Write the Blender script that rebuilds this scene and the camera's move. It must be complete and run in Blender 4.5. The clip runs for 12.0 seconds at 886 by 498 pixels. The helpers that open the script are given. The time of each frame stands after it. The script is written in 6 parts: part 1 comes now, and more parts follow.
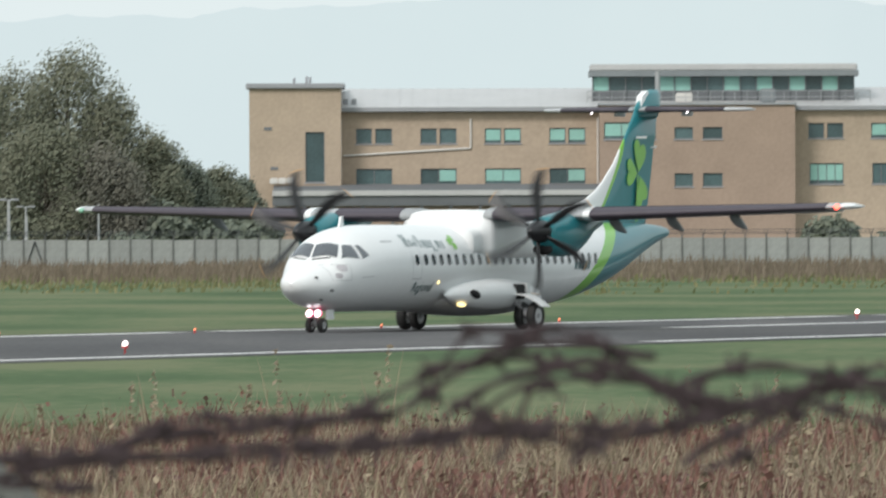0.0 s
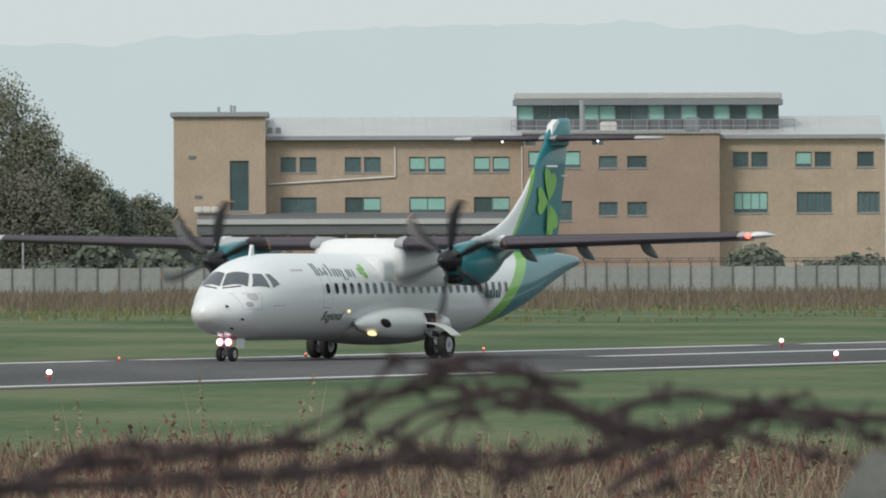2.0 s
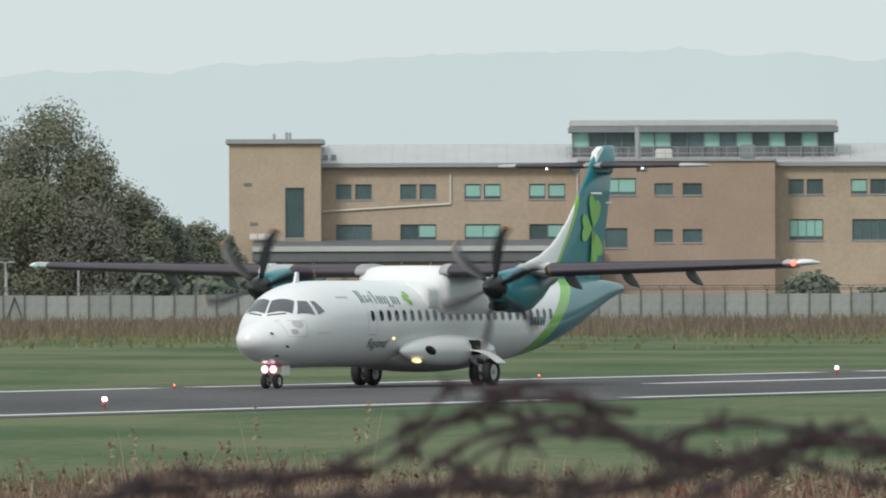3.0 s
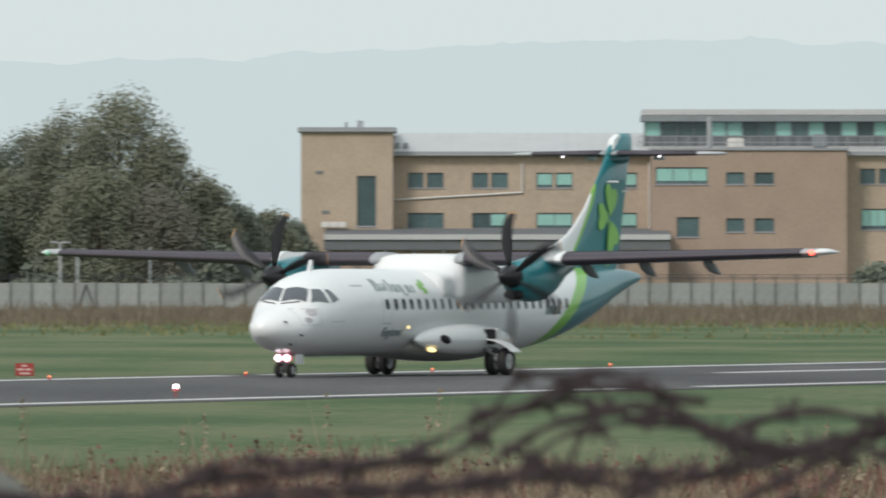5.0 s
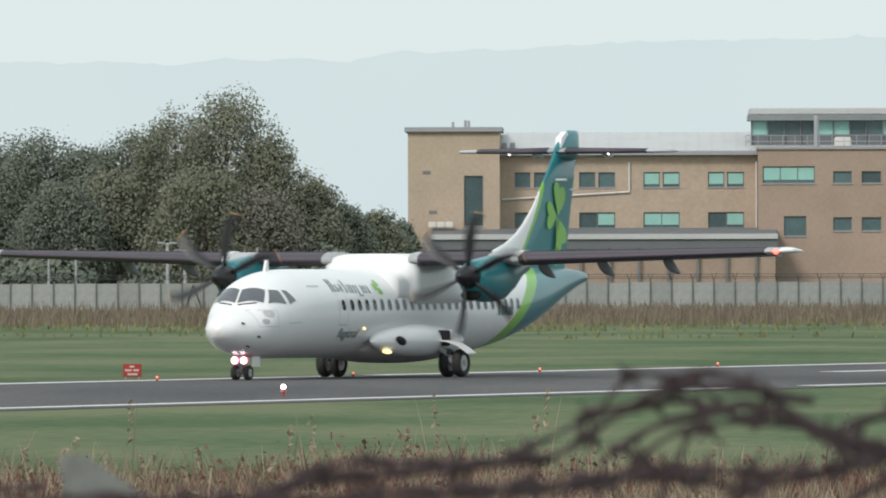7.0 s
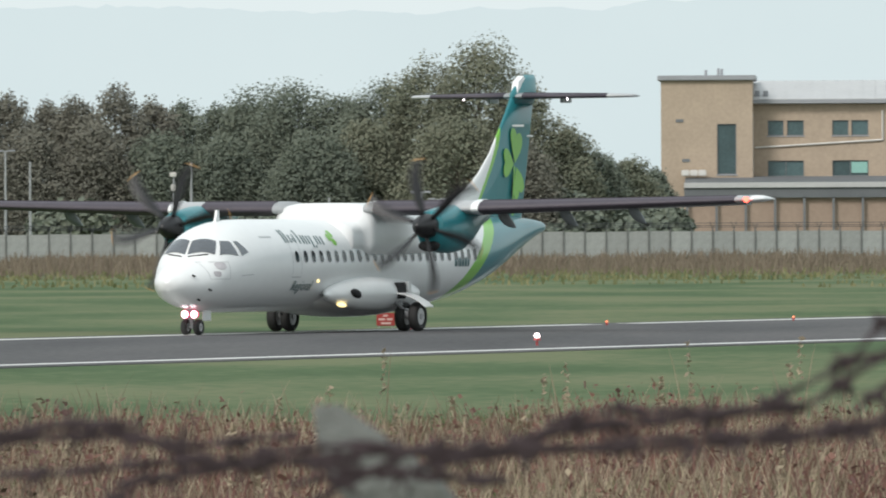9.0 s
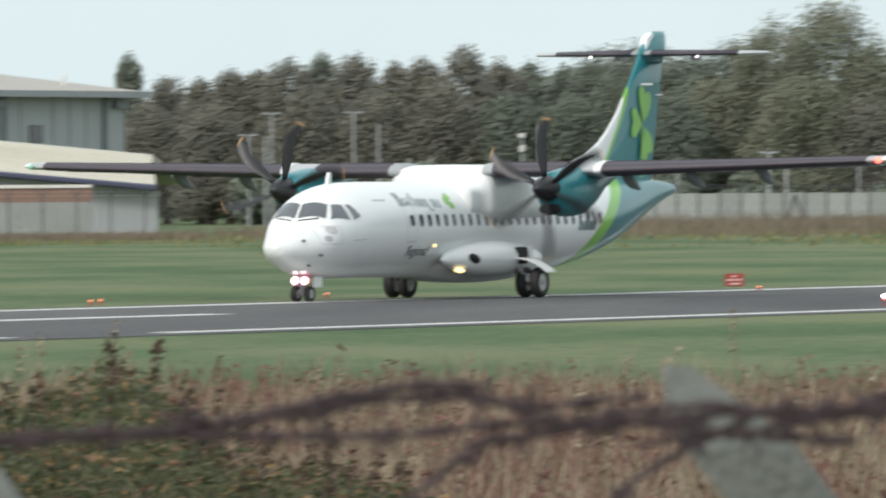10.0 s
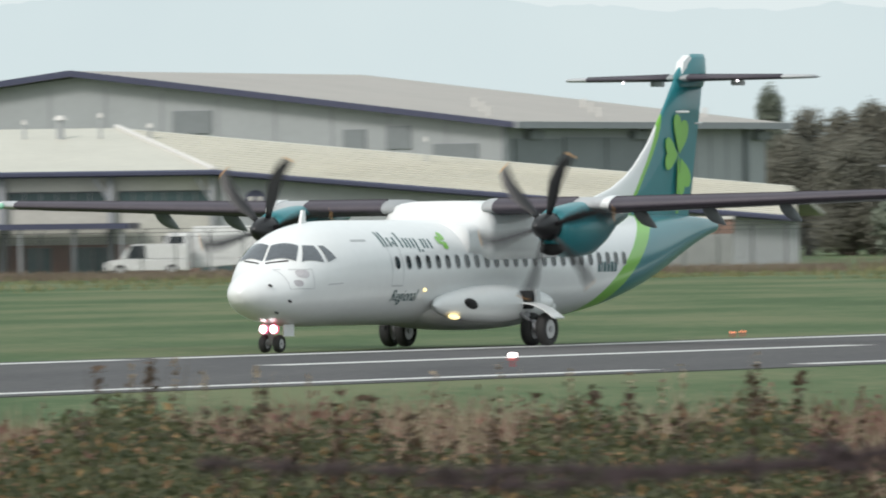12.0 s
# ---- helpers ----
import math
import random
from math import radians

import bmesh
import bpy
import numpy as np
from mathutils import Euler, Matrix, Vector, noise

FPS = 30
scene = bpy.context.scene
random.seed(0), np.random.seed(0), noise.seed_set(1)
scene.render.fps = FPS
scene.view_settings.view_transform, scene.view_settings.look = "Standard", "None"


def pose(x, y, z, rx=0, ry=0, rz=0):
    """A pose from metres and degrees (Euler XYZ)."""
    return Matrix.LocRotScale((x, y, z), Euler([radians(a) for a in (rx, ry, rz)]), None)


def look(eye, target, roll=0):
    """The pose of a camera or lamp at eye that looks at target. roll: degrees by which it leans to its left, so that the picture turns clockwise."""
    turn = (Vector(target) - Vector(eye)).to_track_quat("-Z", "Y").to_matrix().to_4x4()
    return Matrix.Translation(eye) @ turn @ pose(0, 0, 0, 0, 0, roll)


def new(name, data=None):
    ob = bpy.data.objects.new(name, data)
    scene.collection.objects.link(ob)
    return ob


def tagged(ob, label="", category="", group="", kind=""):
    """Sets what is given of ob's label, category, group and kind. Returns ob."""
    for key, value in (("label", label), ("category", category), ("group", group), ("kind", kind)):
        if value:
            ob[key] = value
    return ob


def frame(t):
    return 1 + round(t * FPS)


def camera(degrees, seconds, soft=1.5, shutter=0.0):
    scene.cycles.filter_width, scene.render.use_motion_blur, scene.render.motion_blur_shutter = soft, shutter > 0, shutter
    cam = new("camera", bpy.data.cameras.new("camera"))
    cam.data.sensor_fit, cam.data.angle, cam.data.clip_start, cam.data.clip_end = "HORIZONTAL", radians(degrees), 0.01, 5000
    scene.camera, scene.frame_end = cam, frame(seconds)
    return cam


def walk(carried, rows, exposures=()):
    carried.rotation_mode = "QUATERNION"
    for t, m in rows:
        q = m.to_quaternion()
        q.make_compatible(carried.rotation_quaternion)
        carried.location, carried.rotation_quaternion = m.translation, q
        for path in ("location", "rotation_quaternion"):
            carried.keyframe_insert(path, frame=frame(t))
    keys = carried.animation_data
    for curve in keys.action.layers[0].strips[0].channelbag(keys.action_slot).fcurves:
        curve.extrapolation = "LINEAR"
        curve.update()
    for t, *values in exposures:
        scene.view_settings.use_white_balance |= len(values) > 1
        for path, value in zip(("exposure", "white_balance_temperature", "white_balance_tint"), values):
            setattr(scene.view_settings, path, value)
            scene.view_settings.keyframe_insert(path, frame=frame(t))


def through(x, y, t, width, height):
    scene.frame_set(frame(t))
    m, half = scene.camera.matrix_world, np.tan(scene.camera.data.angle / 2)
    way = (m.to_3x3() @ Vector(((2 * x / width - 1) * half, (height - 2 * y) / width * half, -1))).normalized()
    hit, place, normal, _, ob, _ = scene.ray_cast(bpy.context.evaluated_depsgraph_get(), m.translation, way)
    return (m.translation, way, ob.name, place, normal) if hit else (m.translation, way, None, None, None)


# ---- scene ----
cam = camera(4.082, 12.0, soft=1.9, shutter=0.4)
cam.data.dof.use_dof = True
cam.data.dof.focus_distance = 340.0
cam.data.dof.aperture_fstop = 50.0
EYE = Vector((0.0, 0.0, 3.264))
# seconds, pan, tilt and lean in degrees
PANS = [
    (0.0, -0.007, -0.108, -0.215),
    (0.5, 0.220, 0.193, 0.118),
    (1.0, 0.232, 0.365, 0.274),
    (1.5, 0.149, 0.316, -0.119),
    (2.0, 0.342, 0.023, -0.188),
    (2.5, 0.209, 0.031, -0.058),
    (3.0, 0.087, 0.149, -0.173),
    (3.2, 0.011, 0.149, -0.208),
    (4.8, -0.036, 0.131, 0.053),
    (5.0, -0.243, 0.096, 0.003),
    (5.5, -0.689, 0.101, -0.157),
    (6.0, -0.740, 0.138, -0.045),
    (6.5, -0.850, -0.016, -0.231),
    (7.0, -0.737, 0.096, -0.148),
    (7.5, -1.279, -0.078, -0.279),
    (7.7, -1.403, -0.057, -0.314),
    (9.3, -2.109, -0.141, -0.460),
    (9.5, -2.376, -0.055, -0.738),
    (10.0, -3.512, -0.307, -0.429),
    (10.5, -4.345, -0.344, -0.655),
    (11.0, -4.716, -0.187, -0.493),
    (11.5, -5.335, -0.127, -0.642),
    (12.0, -6.467, -0.132, -0.745),
]


def aim(pan, tilt, lean):
    p, q = radians(pan), radians(tilt)
    way = Vector((math.sin(p) * math.cos(q), math.cos(p) * math.cos(q), math.sin(q)))
    return look(EYE, EYE + 100.0 * way, lean)


# the clip's own brightening and darkening, in stops
STOPS = [(0.0, 0.35), (0.5, 0.29), (1.0, 0.04), (1.5, 0.05), (2.0, 0.03), (2.5, 0.12), (3.0, 0.13), (6.0, 0.19), (7.0, 0.28), (9.5, 0.39), (10.0, 0.47), (10.5, 0.55), (11.0, 0.5), (11.5, 0.44), (12.0, 0.32)]
walk(cam, [(t, aim(p, q, r)) for t, p, q, r in PANS], [(t, e, 6390, 12) for t, e in STOPS])

# world, sun
world = bpy.data.worlds.new("overcast")
scene.world = world
world.use_nodes = True
wn = world.node_tree.nodes
sky = wn.new("ShaderNodeTexSky")
sky.sky_type = "NISHITA"
sky.sun_disc = False
sky.sun_elevation = radians(38)
sky.sun_rotation = radians(215)
sky.air_density = 1.6
sky.dust_density = 6.0
sky.ozone_density = 2.0
veil = wn.new("ShaderNodeMix")
veil.data_type = "RGBA"
veil.inputs[0].default_value = 0.86
veil.inputs[7].default_value = (5.6, 6.25, 6.15, 1.0)
world.node_tree.links.new(sky.outputs[0], veil.inputs[6])
world.node_tree.links.new(veil.outputs[2], wn["Background"].inputs[0])
wn["Background"].inputs[1].default_value = 0.125
sun_data = bpy.data.lights.new("sun", "SUN")
sun_data.energy = 1.5
sun_data.angle = radians(14)
sun_data.color = (1.0, 0.96, 0.9)
sun = new("sun", sun_data)
sun.matrix_basis = look((-60, -90, 90), (0, 0, 0))


# ---- materials ----
def mat(name, color, rough=0.6, metal=0.0, vary=0.12, scale=1.0, bump=0.0, bump_scale=None, coat=0.0, spread=0.0, fine=None):
    """A surface with variation at two scales, a bump and, with spread, a tone of its own for each object."""
    m = bpy.data.materials.new(name)
    m.use_nodes = True
    nt = m.node_tree
    n, l = nt.nodes, nt.links
    b = n["Principled BSDF"]
    b.inputs["Roughness"].default_value = rough
    b.inputs["Metallic"].default_value = metal
    b.inputs["Coat Weight"].default_value = coat
    co = n.new("ShaderNodeTexCoord")
    big = n.new("ShaderNodeTexNoise")
    big.inputs["Scale"].default_value = scale
    big.inputs["Detail"].default_value = 5
    small = n.new("ShaderNodeTexNoise")
    small.inputs["Scale"].default_value = fine or scale * 9
    small.inputs["Detail"].default_value = 3
    l.new(co.outputs["Object"], big.inputs["Vector"])
    l.new(co.outputs["Object"], small.inputs["Vector"])
    add = n.new("ShaderNodeMath")
    add.operation = "ADD"
    l.new(big.outputs["Fac"], add.inputs[0])
    l.new(small.outputs["Fac"], add.inputs[1])
    rng = n.new("ShaderNodeMapRange")
    rng.inputs["From Min"].default_value = 0.6
    rng.inputs["From Max"].default_value = 1.4
    rng.inputs["To Min"].default_value = 1 - vary
    rng.inputs["To Max"].default_value = 1 + vary
    l.new(add.outputs[0], rng.inputs["Value"])
    hsv = n.new("ShaderNodeHueSaturation")
    hsv.inputs["Color"].default_value = (*color, 1)
    value = rng.outputs[0]
    if spread:
        inf = n.new("ShaderNodeObjectInfo")
        r2 = n.new("ShaderNodeMapRange")
        r2.inputs["To Min"].default_value = 1 - spread
        r2.inputs["To Max"].default_value = 1 + spread
        l.new(inf.outputs["Random"], r2.inputs["Value"])
        mul = n.new("ShaderNodeMath")
        mul.operation = "MULTIPLY"
        l.new(value, mul.inputs[0])
        l.new(r2.outputs[0], mul.inputs[1])
        value = mul.outputs[0]
    l.new(value, hsv.inputs["Value"])
    l.new(hsv.outputs[0], b.inputs["Base Color"])
    if bump:
        bp = n.new("ShaderNodeBump")
        bp.inputs["Strength"].default_value = bump
        bp.inputs["Distance"].default_value = 0.02
        nb = n.new("ShaderNodeTexNoise")
        nb.inputs["Scale"].default_value = bump_scale or scale * 14
        l.new(co.outputs["Object"], nb.inputs["Vector"])
        l.new(nb.outputs["Fac"], bp.inputs["Height"])
        l.new(bp.outputs[0], b.inputs["Normal"])
    return m


def leafy(name, a, b_, scale=0.5, rough=0.7, through=0.25):
    """Foliage: two tones by the piece and by place, with some light let through."""
    m = bpy.data.materials.new(name)
    m.use_nodes = True
    n, l = m.node_tree.nodes, m.node_tree.links
    p = n["Principled BSDF"]
    p.inputs["Roughness"].default_value = rough
    geo = n.new("ShaderNodeNewGeometry")
    co = n.new("ShaderNodeTexCoord")
    noi = n.new("ShaderNodeTexNoise")
    noi.inputs["Scale"].default_value = scale
    noi.inputs["Detail"].default_value = 4
    l.new(co.outputs["Object"], noi.inputs["Vector"])
    add = n.new("ShaderNodeMath")
    add.operation = "MULTIPLY_ADD"
    add.inputs[1].default_value = 0.55
    l.new(geo.outputs["Random Per Island"], add.inputs[0])
    l.new(noi.outputs["Fac"], add.inputs[2])
    rng = n.new("ShaderNodeMapRange")
    rng.inputs["From Min"].default_value = 0.4
    rng.inputs["From Max"].default_value = 1.15
    l.new(add.outputs[0], rng.inputs["Value"])
    mix = n.new("ShaderNodeMix")
    mix.data_type = "RGBA"
    mix.inputs[6].default_value = (*a, 1)
    mix.inputs[7].default_value = (*b_, 1)
    l.new(rng.outputs[0], mix.inputs[0])
    l.new(mix.outputs[2], p.inputs["Base Color"])
    p.inputs["Subsurface Weight"].default_value = 0.0
    tr = n.new("ShaderNodeBsdfTranslucent")
    l.new(mix.outputs[2], tr.inputs["Color"])
    ms = n.new("ShaderNodeMixShader")
    ms.inputs[0].default_value = through
    l.new(p.outputs[0], ms.inputs[1])
    l.new(tr.outputs[0], ms.inputs[2])
    l.new(ms.outputs[0], n["Material Output"].inputs["Surface"])
    return m


def glow(name, color, strength):
    m = bpy.data.materials.new(name)
    m.use_nodes = True
    p = m.node_tree.nodes["Principled BSDF"]
    p.inputs["Base Color"].default_value = (*color, 1)
    p.inputs["Emission Color"].default_value = (*color, 1)
    p.inputs["Emission Strength"].default_value = strength
    return m


def ground_mat(name, stops, scale, stretch=(1, 1, 1), rough=0.9, fine=6.0, bump=0.3):
    """Ground in several tones, in patches and in fine grain."""
    m = bpy.data.materials.new(name)
    m.use_nodes = True
    n, l = m.node_tree.nodes, m.node_tree.links
    p = n["Principled BSDF"]
    p.inputs["Roughness"].default_value = rough
    p.inputs["Specular IOR Level"].default_value = 0.15
    co = n.new("ShaderNodeTexCoord")
    mp = n.new("ShaderNodeMapping")
    mp.inputs["Scale"].default_value = stretch
    mp.inputs["Rotation"].default_value = (0, 0, radians(21))
    l.new(co.outputs["Object"], mp.inputs[0])
    a = n.new("ShaderNodeTexNoise")
    a.inputs["Scale"].default_value = scale
    a.inputs["Detail"].default_value = 6
    l.new(mp.outputs[0], a.inputs["Vector"])
    f = n.new("ShaderNodeTexNoise")
    f.inputs["Scale"].default_value = fine
    f.inputs["Detail"].default_value = 4
    l.new(mp.outputs[0], f.inputs["Vector"])
    mx = n.new("ShaderNodeMath")
    mx.operation = "MULTIPLY_ADD"
    mx.inputs[1].default_value = 0.45
    l.new(f.outputs["Fac"], mx.inputs[0])
    l.new(a.outputs["Fac"], mx.inputs[2])
    ramp = n.new("ShaderNodeValToRGB")
    els = ramp.color_ramp.elements
    for i, (at, c) in enumerate(stops):
        e = els[i] if i < 2 else els.new(at)
        e.position = at
        e.color = (*c, 1)
    l.new(mx.outputs[0], ramp.inputs[0])
    l.new(ramp.outputs[0], p.inputs["Base Color"])
    bp = n.new("ShaderNodeBump")
    bp.inputs["Strength"].default_value = bump
    bp.inputs["Distance"].default_value = 0.05
    l.new(f.outputs["Fac"], bp.inputs["Height"])
    l.new(bp.outputs[0], p.inputs["Normal"])
    return m


M_WHITE = mat("white_paint", (0.78, 0.79, 0.79), 0.32, vary=0.03, scale=0.4, coat=0.3)
M_TEAL = mat("teal_paint", (0.02, 0.2, 0.23), 0.35, vary=0.06, scale=0.5, coat=0.3)
M_GREEN = mat("green_paint", (0.2, 0.5, 0.06), 0.35, vary=0.05, scale=0.5, coat=0.2)
M_DARKTEXT = mat("dark_teal_lettering", (0.02, 0.09, 0.10), 0.4, vary=0.05)
M_BOOT = mat("black_rubber_boot", (0.06, 0.05, 0.065), 0.55, vary=0.15, scale=2)
M_WING = mat("grey_wing_paint", (0.42, 0.43, 0.44), 0.4, vary=0.06, scale=0.6)
M_BLADE = mat("black_blade", (0.016, 0.016, 0.018), 0.4, vary=0.1, scale=3)
M_BLADETIP = mat("ochre_blade_tip", (0.4, 0.22, 0.08), 0.5, vary=0.1, scale=3)
M_TYRE = mat("tyre_rubber", (0.022, 0.022, 0.022), 0.75, vary=0.15, scale=5)
M_RIM = mat("painted_rim", (0.5, 0.5, 0.5), 0.4, 0.3, vary=0.08, scale=6)
M_STRUT = mat("grey_steel", (0.35, 0.35, 0.36), 0.4, 0.6, vary=0.1, scale=6)
M_PANE = mat("dark_cabin_glass", (0.03, 0.035, 0.04), 0.12, vary=0.1, scale=2)
M_SCREEN = mat("windscreen_glass", (0.09, 0.1, 0.115), 0.08, vary=0.2, scale=1.2, coat=1.0)
M_SEAM = mat("panel_seam_grey", (0.52, 0.53, 0.54), 0.5, vary=0.05)
M_DARK = mat("dark_opening", (0.012, 0.012, 0.013), 0.8, vary=0.1)
M_LAND = glow("landing_lamp_glow", (1.0, 0.93, 0.95), 3.0)
# pink flare of the taxi lamps, painted as a faint glow
M_PINK = glow("lamp_flare_glow", (1.0, 0.12, 0.25), 0.7)
M_AMBER = glow("wing_lamp_glow", (1.0, 0.78, 0.35), 1.3)
M_RED = glow("red_lamp_glow", (1.0, 0.08, 0.05), 5.0)
M_RUNLAMP = glow("runway_lamp_glow", (1.0, 0.85, 0.82), 5.0)
M_ORANGE = glow("far_runway_lamp_glow", (1.0, 0.25, 0.12), 1.3)
M_GRASS = ground_mat("mown_grass", [(0.4, (0.04, 0.068, 0.028)), (0.64, (0.062, 0.104, 0.042)), (0.84, (0.13, 0.148, 0.075))], 0.045, (2.2, 0.7, 1), fine=0.9)
M_ASPHALT = ground_mat("runway_asphalt", [(0.4, (0.05, 0.05, 0.052)), (0.7, (0.085, 0.083, 0.086)), (0.9, (0.115, 0.11, 0.11))], 0.05, (3.0, 0.4, 1), 0.85, fine=1.6, bump=0.15)
M_LINE = mat("worn_white_line", (0.7, 0.7, 0.68), 0.8, vary=0.25, scale=0.7)
M_BRICK = mat("buff_brick", (0.42, 0.335, 0.255), 0.85, vary=0.13, scale=0.35, bump=0.3)
M_BROWNBRICK = mat("brown_brick", (0.34, 0.255, 0.2), 0.85, vary=0.13, scale=0.35, bump=0.3)
M_ROOFMETAL = mat("pale_metal_roof", (0.48, 0.48, 0.48), 0.5, 0.1, vary=0.09, scale=0.3)
M_FASCIA = mat("grey_fascia", (0.3, 0.31, 0.33), 0.6, vary=0.08, scale=0.8)
M_DARKROOF = mat("slate_canopy", (0.13, 0.14, 0.15), 0.7, vary=0.12, scale=0.6)
M_WINDOW = mat("green_tinted_glass", (0.07, 0.115, 0.12), 0.1, vary=0.25, scale=0.5, spread=0.35)
M_BLIND = mat("pale_green_blind", (0.28, 0.52, 0.46), 0.4, vary=0.1, scale=0.8)
M_FRAME = mat("grey_window_frame", (0.16, 0.17, 0.18), 0.6, vary=0.08)
M_PIPE = mat("white_pipe", (0.62, 0.6, 0.57), 0.5, vary=0.08)
M_CLAD = mat("grey_cladding", (0.34, 0.36, 0.37), 0.55, vary=0.07, scale=0.25)
M_CLADDARK = mat("dark_grey_cladding", (0.2, 0.22, 0.23), 0.6, vary=0.1, scale=0.3)
M_SHEDROOF = mat("cream_metal_roof", (0.52, 0.5, 0.43), 0.55, vary=0.09, scale=0.2)
M_HANGROOF = mat("taupe_metal_roof", (0.36, 0.33, 0.30), 0.6, vary=0.08, scale=0.2)
M_NAVY = mat("navy_trim", (0.05, 0.055, 0.1), 0.5, vary=0.08)
M_REDBRICK = mat("red_brick", (0.24, 0.15, 0.12), 0.85, vary=0.14, scale=0.6, bump=0.3)
M_CONCRETE = mat("weathered_concrete", (0.3, 0.31, 0.3), 0.9, vary=0.16, scale=0.5, bump=0.3, spread=0.1)
M_POSTCONC = mat("fence_post_concrete", (0.13, 0.135, 0.125), 0.9, vary=0.2, scale=8, bump=0.5)
M_GALV = mat("galvanised_steel", (0.4, 0.41, 0.42), 0.5, 0.5, vary=0.1, scale=2)
M_DARKSTEEL = mat("dark_steel", (0.07, 0.075, 0.08), 0.6, 0.3, vary=0.12, scale=2)
M_RUST = mat("rusty_wire", (0.055, 0.038, 0.042), 0.85, 0.2, vary=0.3, scale=30)
M_SIGN = mat("red_sign_board", (0.32, 0.035, 0.03), 0.5, vary=0.12, scale=2)
M_SIGNTEXT = mat("pale_sign_marks", (0.6, 0.42, 0.4), 0.6, vary=0.1)
M_CARWHITE = mat("white_car_paint", (0.7, 0.7, 0.7), 0.25, vary=0.04, coat=0.5)
M_CARRED = mat("red_car_paint", (0.42, 0.04, 0.04), 0.25, vary=0.06, coat=0.5)
M_CARGREY = mat("grey_car_paint", (0.12, 0.13, 0.14), 0.25, 0.3, vary=0.06, coat=0.5)
M_CARGLASS = mat("car_glass", (0.02, 0.025, 0.03), 0.08, vary=0.1)
M_BARK = mat("bark", (0.09, 0.075, 0.06), 0.9, vary=0.25, scale=3, bump=0.5)
M_TREE = leafy("autumn_green_leaves", (0.13, 0.15, 0.105), (0.21, 0.21, 0.145), 0.22, through=0.15)
M_TREEDARK = leafy("dark_green_leaves", (0.115, 0.14, 0.11), (0.17, 0.19, 0.14), 0.2, through=0.15)
M_TREEBROWN = leafy("olive_brown_leaves", (0.135, 0.135, 0.11), (0.2, 0.19, 0.15), 0.2, through=0.15)
M_STRAW = leafy("dry_grass_stems", (0.12, 0.085, 0.06), (0.42, 0.345, 0.24), 0.25, through=0.2)
M_GREENBLADE = leafy("green_grass_blades", (0.05, 0.09, 0.025), (0.16, 0.19, 0.07), 0.3)
M_DOCK = leafy("rust_brown_dock", (0.1, 0.05, 0.045), (0.26, 0.13, 0.1), 0.4)
M_SEED = leafy("dark_seed_heads", (0.045, 0.03, 0.02), (0.13, 0.085, 0.055), 0.6)
M_BRAMBLE = leafy("bramble_leaves", (0.045, 0.055, 0.028), (0.13, 0.13, 0.065), 2.2, through=0.4)
M_TURNED = leafy("turned_bramble_leaves", (0.12, 0.06, 0.05), (0.34, 0.22, 0.1), 2.5, through=0.35)
M_HEATH = leafy("far_dead_weeds", (0.15, 0.11, 0.085), (0.27, 0.22, 0.16), 0.12, through=0.4)
M_PALEGRASS = leafy("far_pale_grass", (0.11, 0.13, 0.05), (0.26, 0.24, 0.12), 0.1)
# the hills glow: distance haze is put into their colour
M_HILL = glow("hill_haze_glow", (0.60, 0.69, 0.70), 0.92)


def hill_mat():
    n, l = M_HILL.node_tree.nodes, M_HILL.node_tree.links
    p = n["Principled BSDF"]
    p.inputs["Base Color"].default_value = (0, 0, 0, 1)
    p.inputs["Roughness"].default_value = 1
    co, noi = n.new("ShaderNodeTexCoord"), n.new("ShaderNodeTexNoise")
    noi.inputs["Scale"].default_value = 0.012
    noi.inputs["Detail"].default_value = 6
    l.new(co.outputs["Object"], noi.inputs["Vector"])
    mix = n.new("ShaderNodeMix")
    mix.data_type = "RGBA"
    # two pale haze tones, emitted in place of lit hillside
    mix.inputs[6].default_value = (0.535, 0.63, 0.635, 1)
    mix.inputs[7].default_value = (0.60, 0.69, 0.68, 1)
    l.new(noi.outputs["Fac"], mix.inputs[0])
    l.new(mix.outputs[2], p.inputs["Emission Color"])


hill_mat()


# ---- mesh helpers ----
def part(name, bm, material, parent=None, label="", smooth=False):
    me = bpy.data.meshes.new(name)
    bm.to_mesh(me)
    bm.free()
    for m in material if isinstance(material, (list, tuple)) else (material,):
        me.materials.append(m)
    if smooth:
        me.shade_smooth()
    ob = new(name, me)
    if parent:
        ob.parent = parent
    if label:
        ob["label"] = label
    return ob


def raw(name, verts, faces, material, parent=None, label="", smooth=False):
    me = bpy.data.meshes.new(name)
    me.from_pydata(verts, [], faces)
    me.update()
    me.materials.append(material)
    if smooth:
        me.shade_smooth()
    ob = new(name, me)
    if parent:
        ob.parent = parent
    if label:
        ob["label"] = label
    return ob


def thing(name, label, category, m=None, group="", kind=""):
    ob = new(name)
    ob.empty_display_size = 0.3
    if m is not None:
        ob.matrix_basis = m
    return tagged(ob, label, category, group, kind)


def box(bm, x0, x1, y0, y1, z0, z1, bevel=0.0):
    r = bmesh.ops.create_cube(bm, size=1.0, matrix=Matrix.Translation(((x0 + x1) / 2, (y0 + y1) / 2, (z0 + z1) / 2)) @ Matrix.Diagonal((x1 - x0, y1 - y0, z1 - z0, 1)))
    if bevel:
        es = list({e for v in r["verts"] for e in v.link_edges})
        bmesh.ops.bevel(bm, geom=es, offset=bevel, segments=2, affect="EDGES")
    return bm


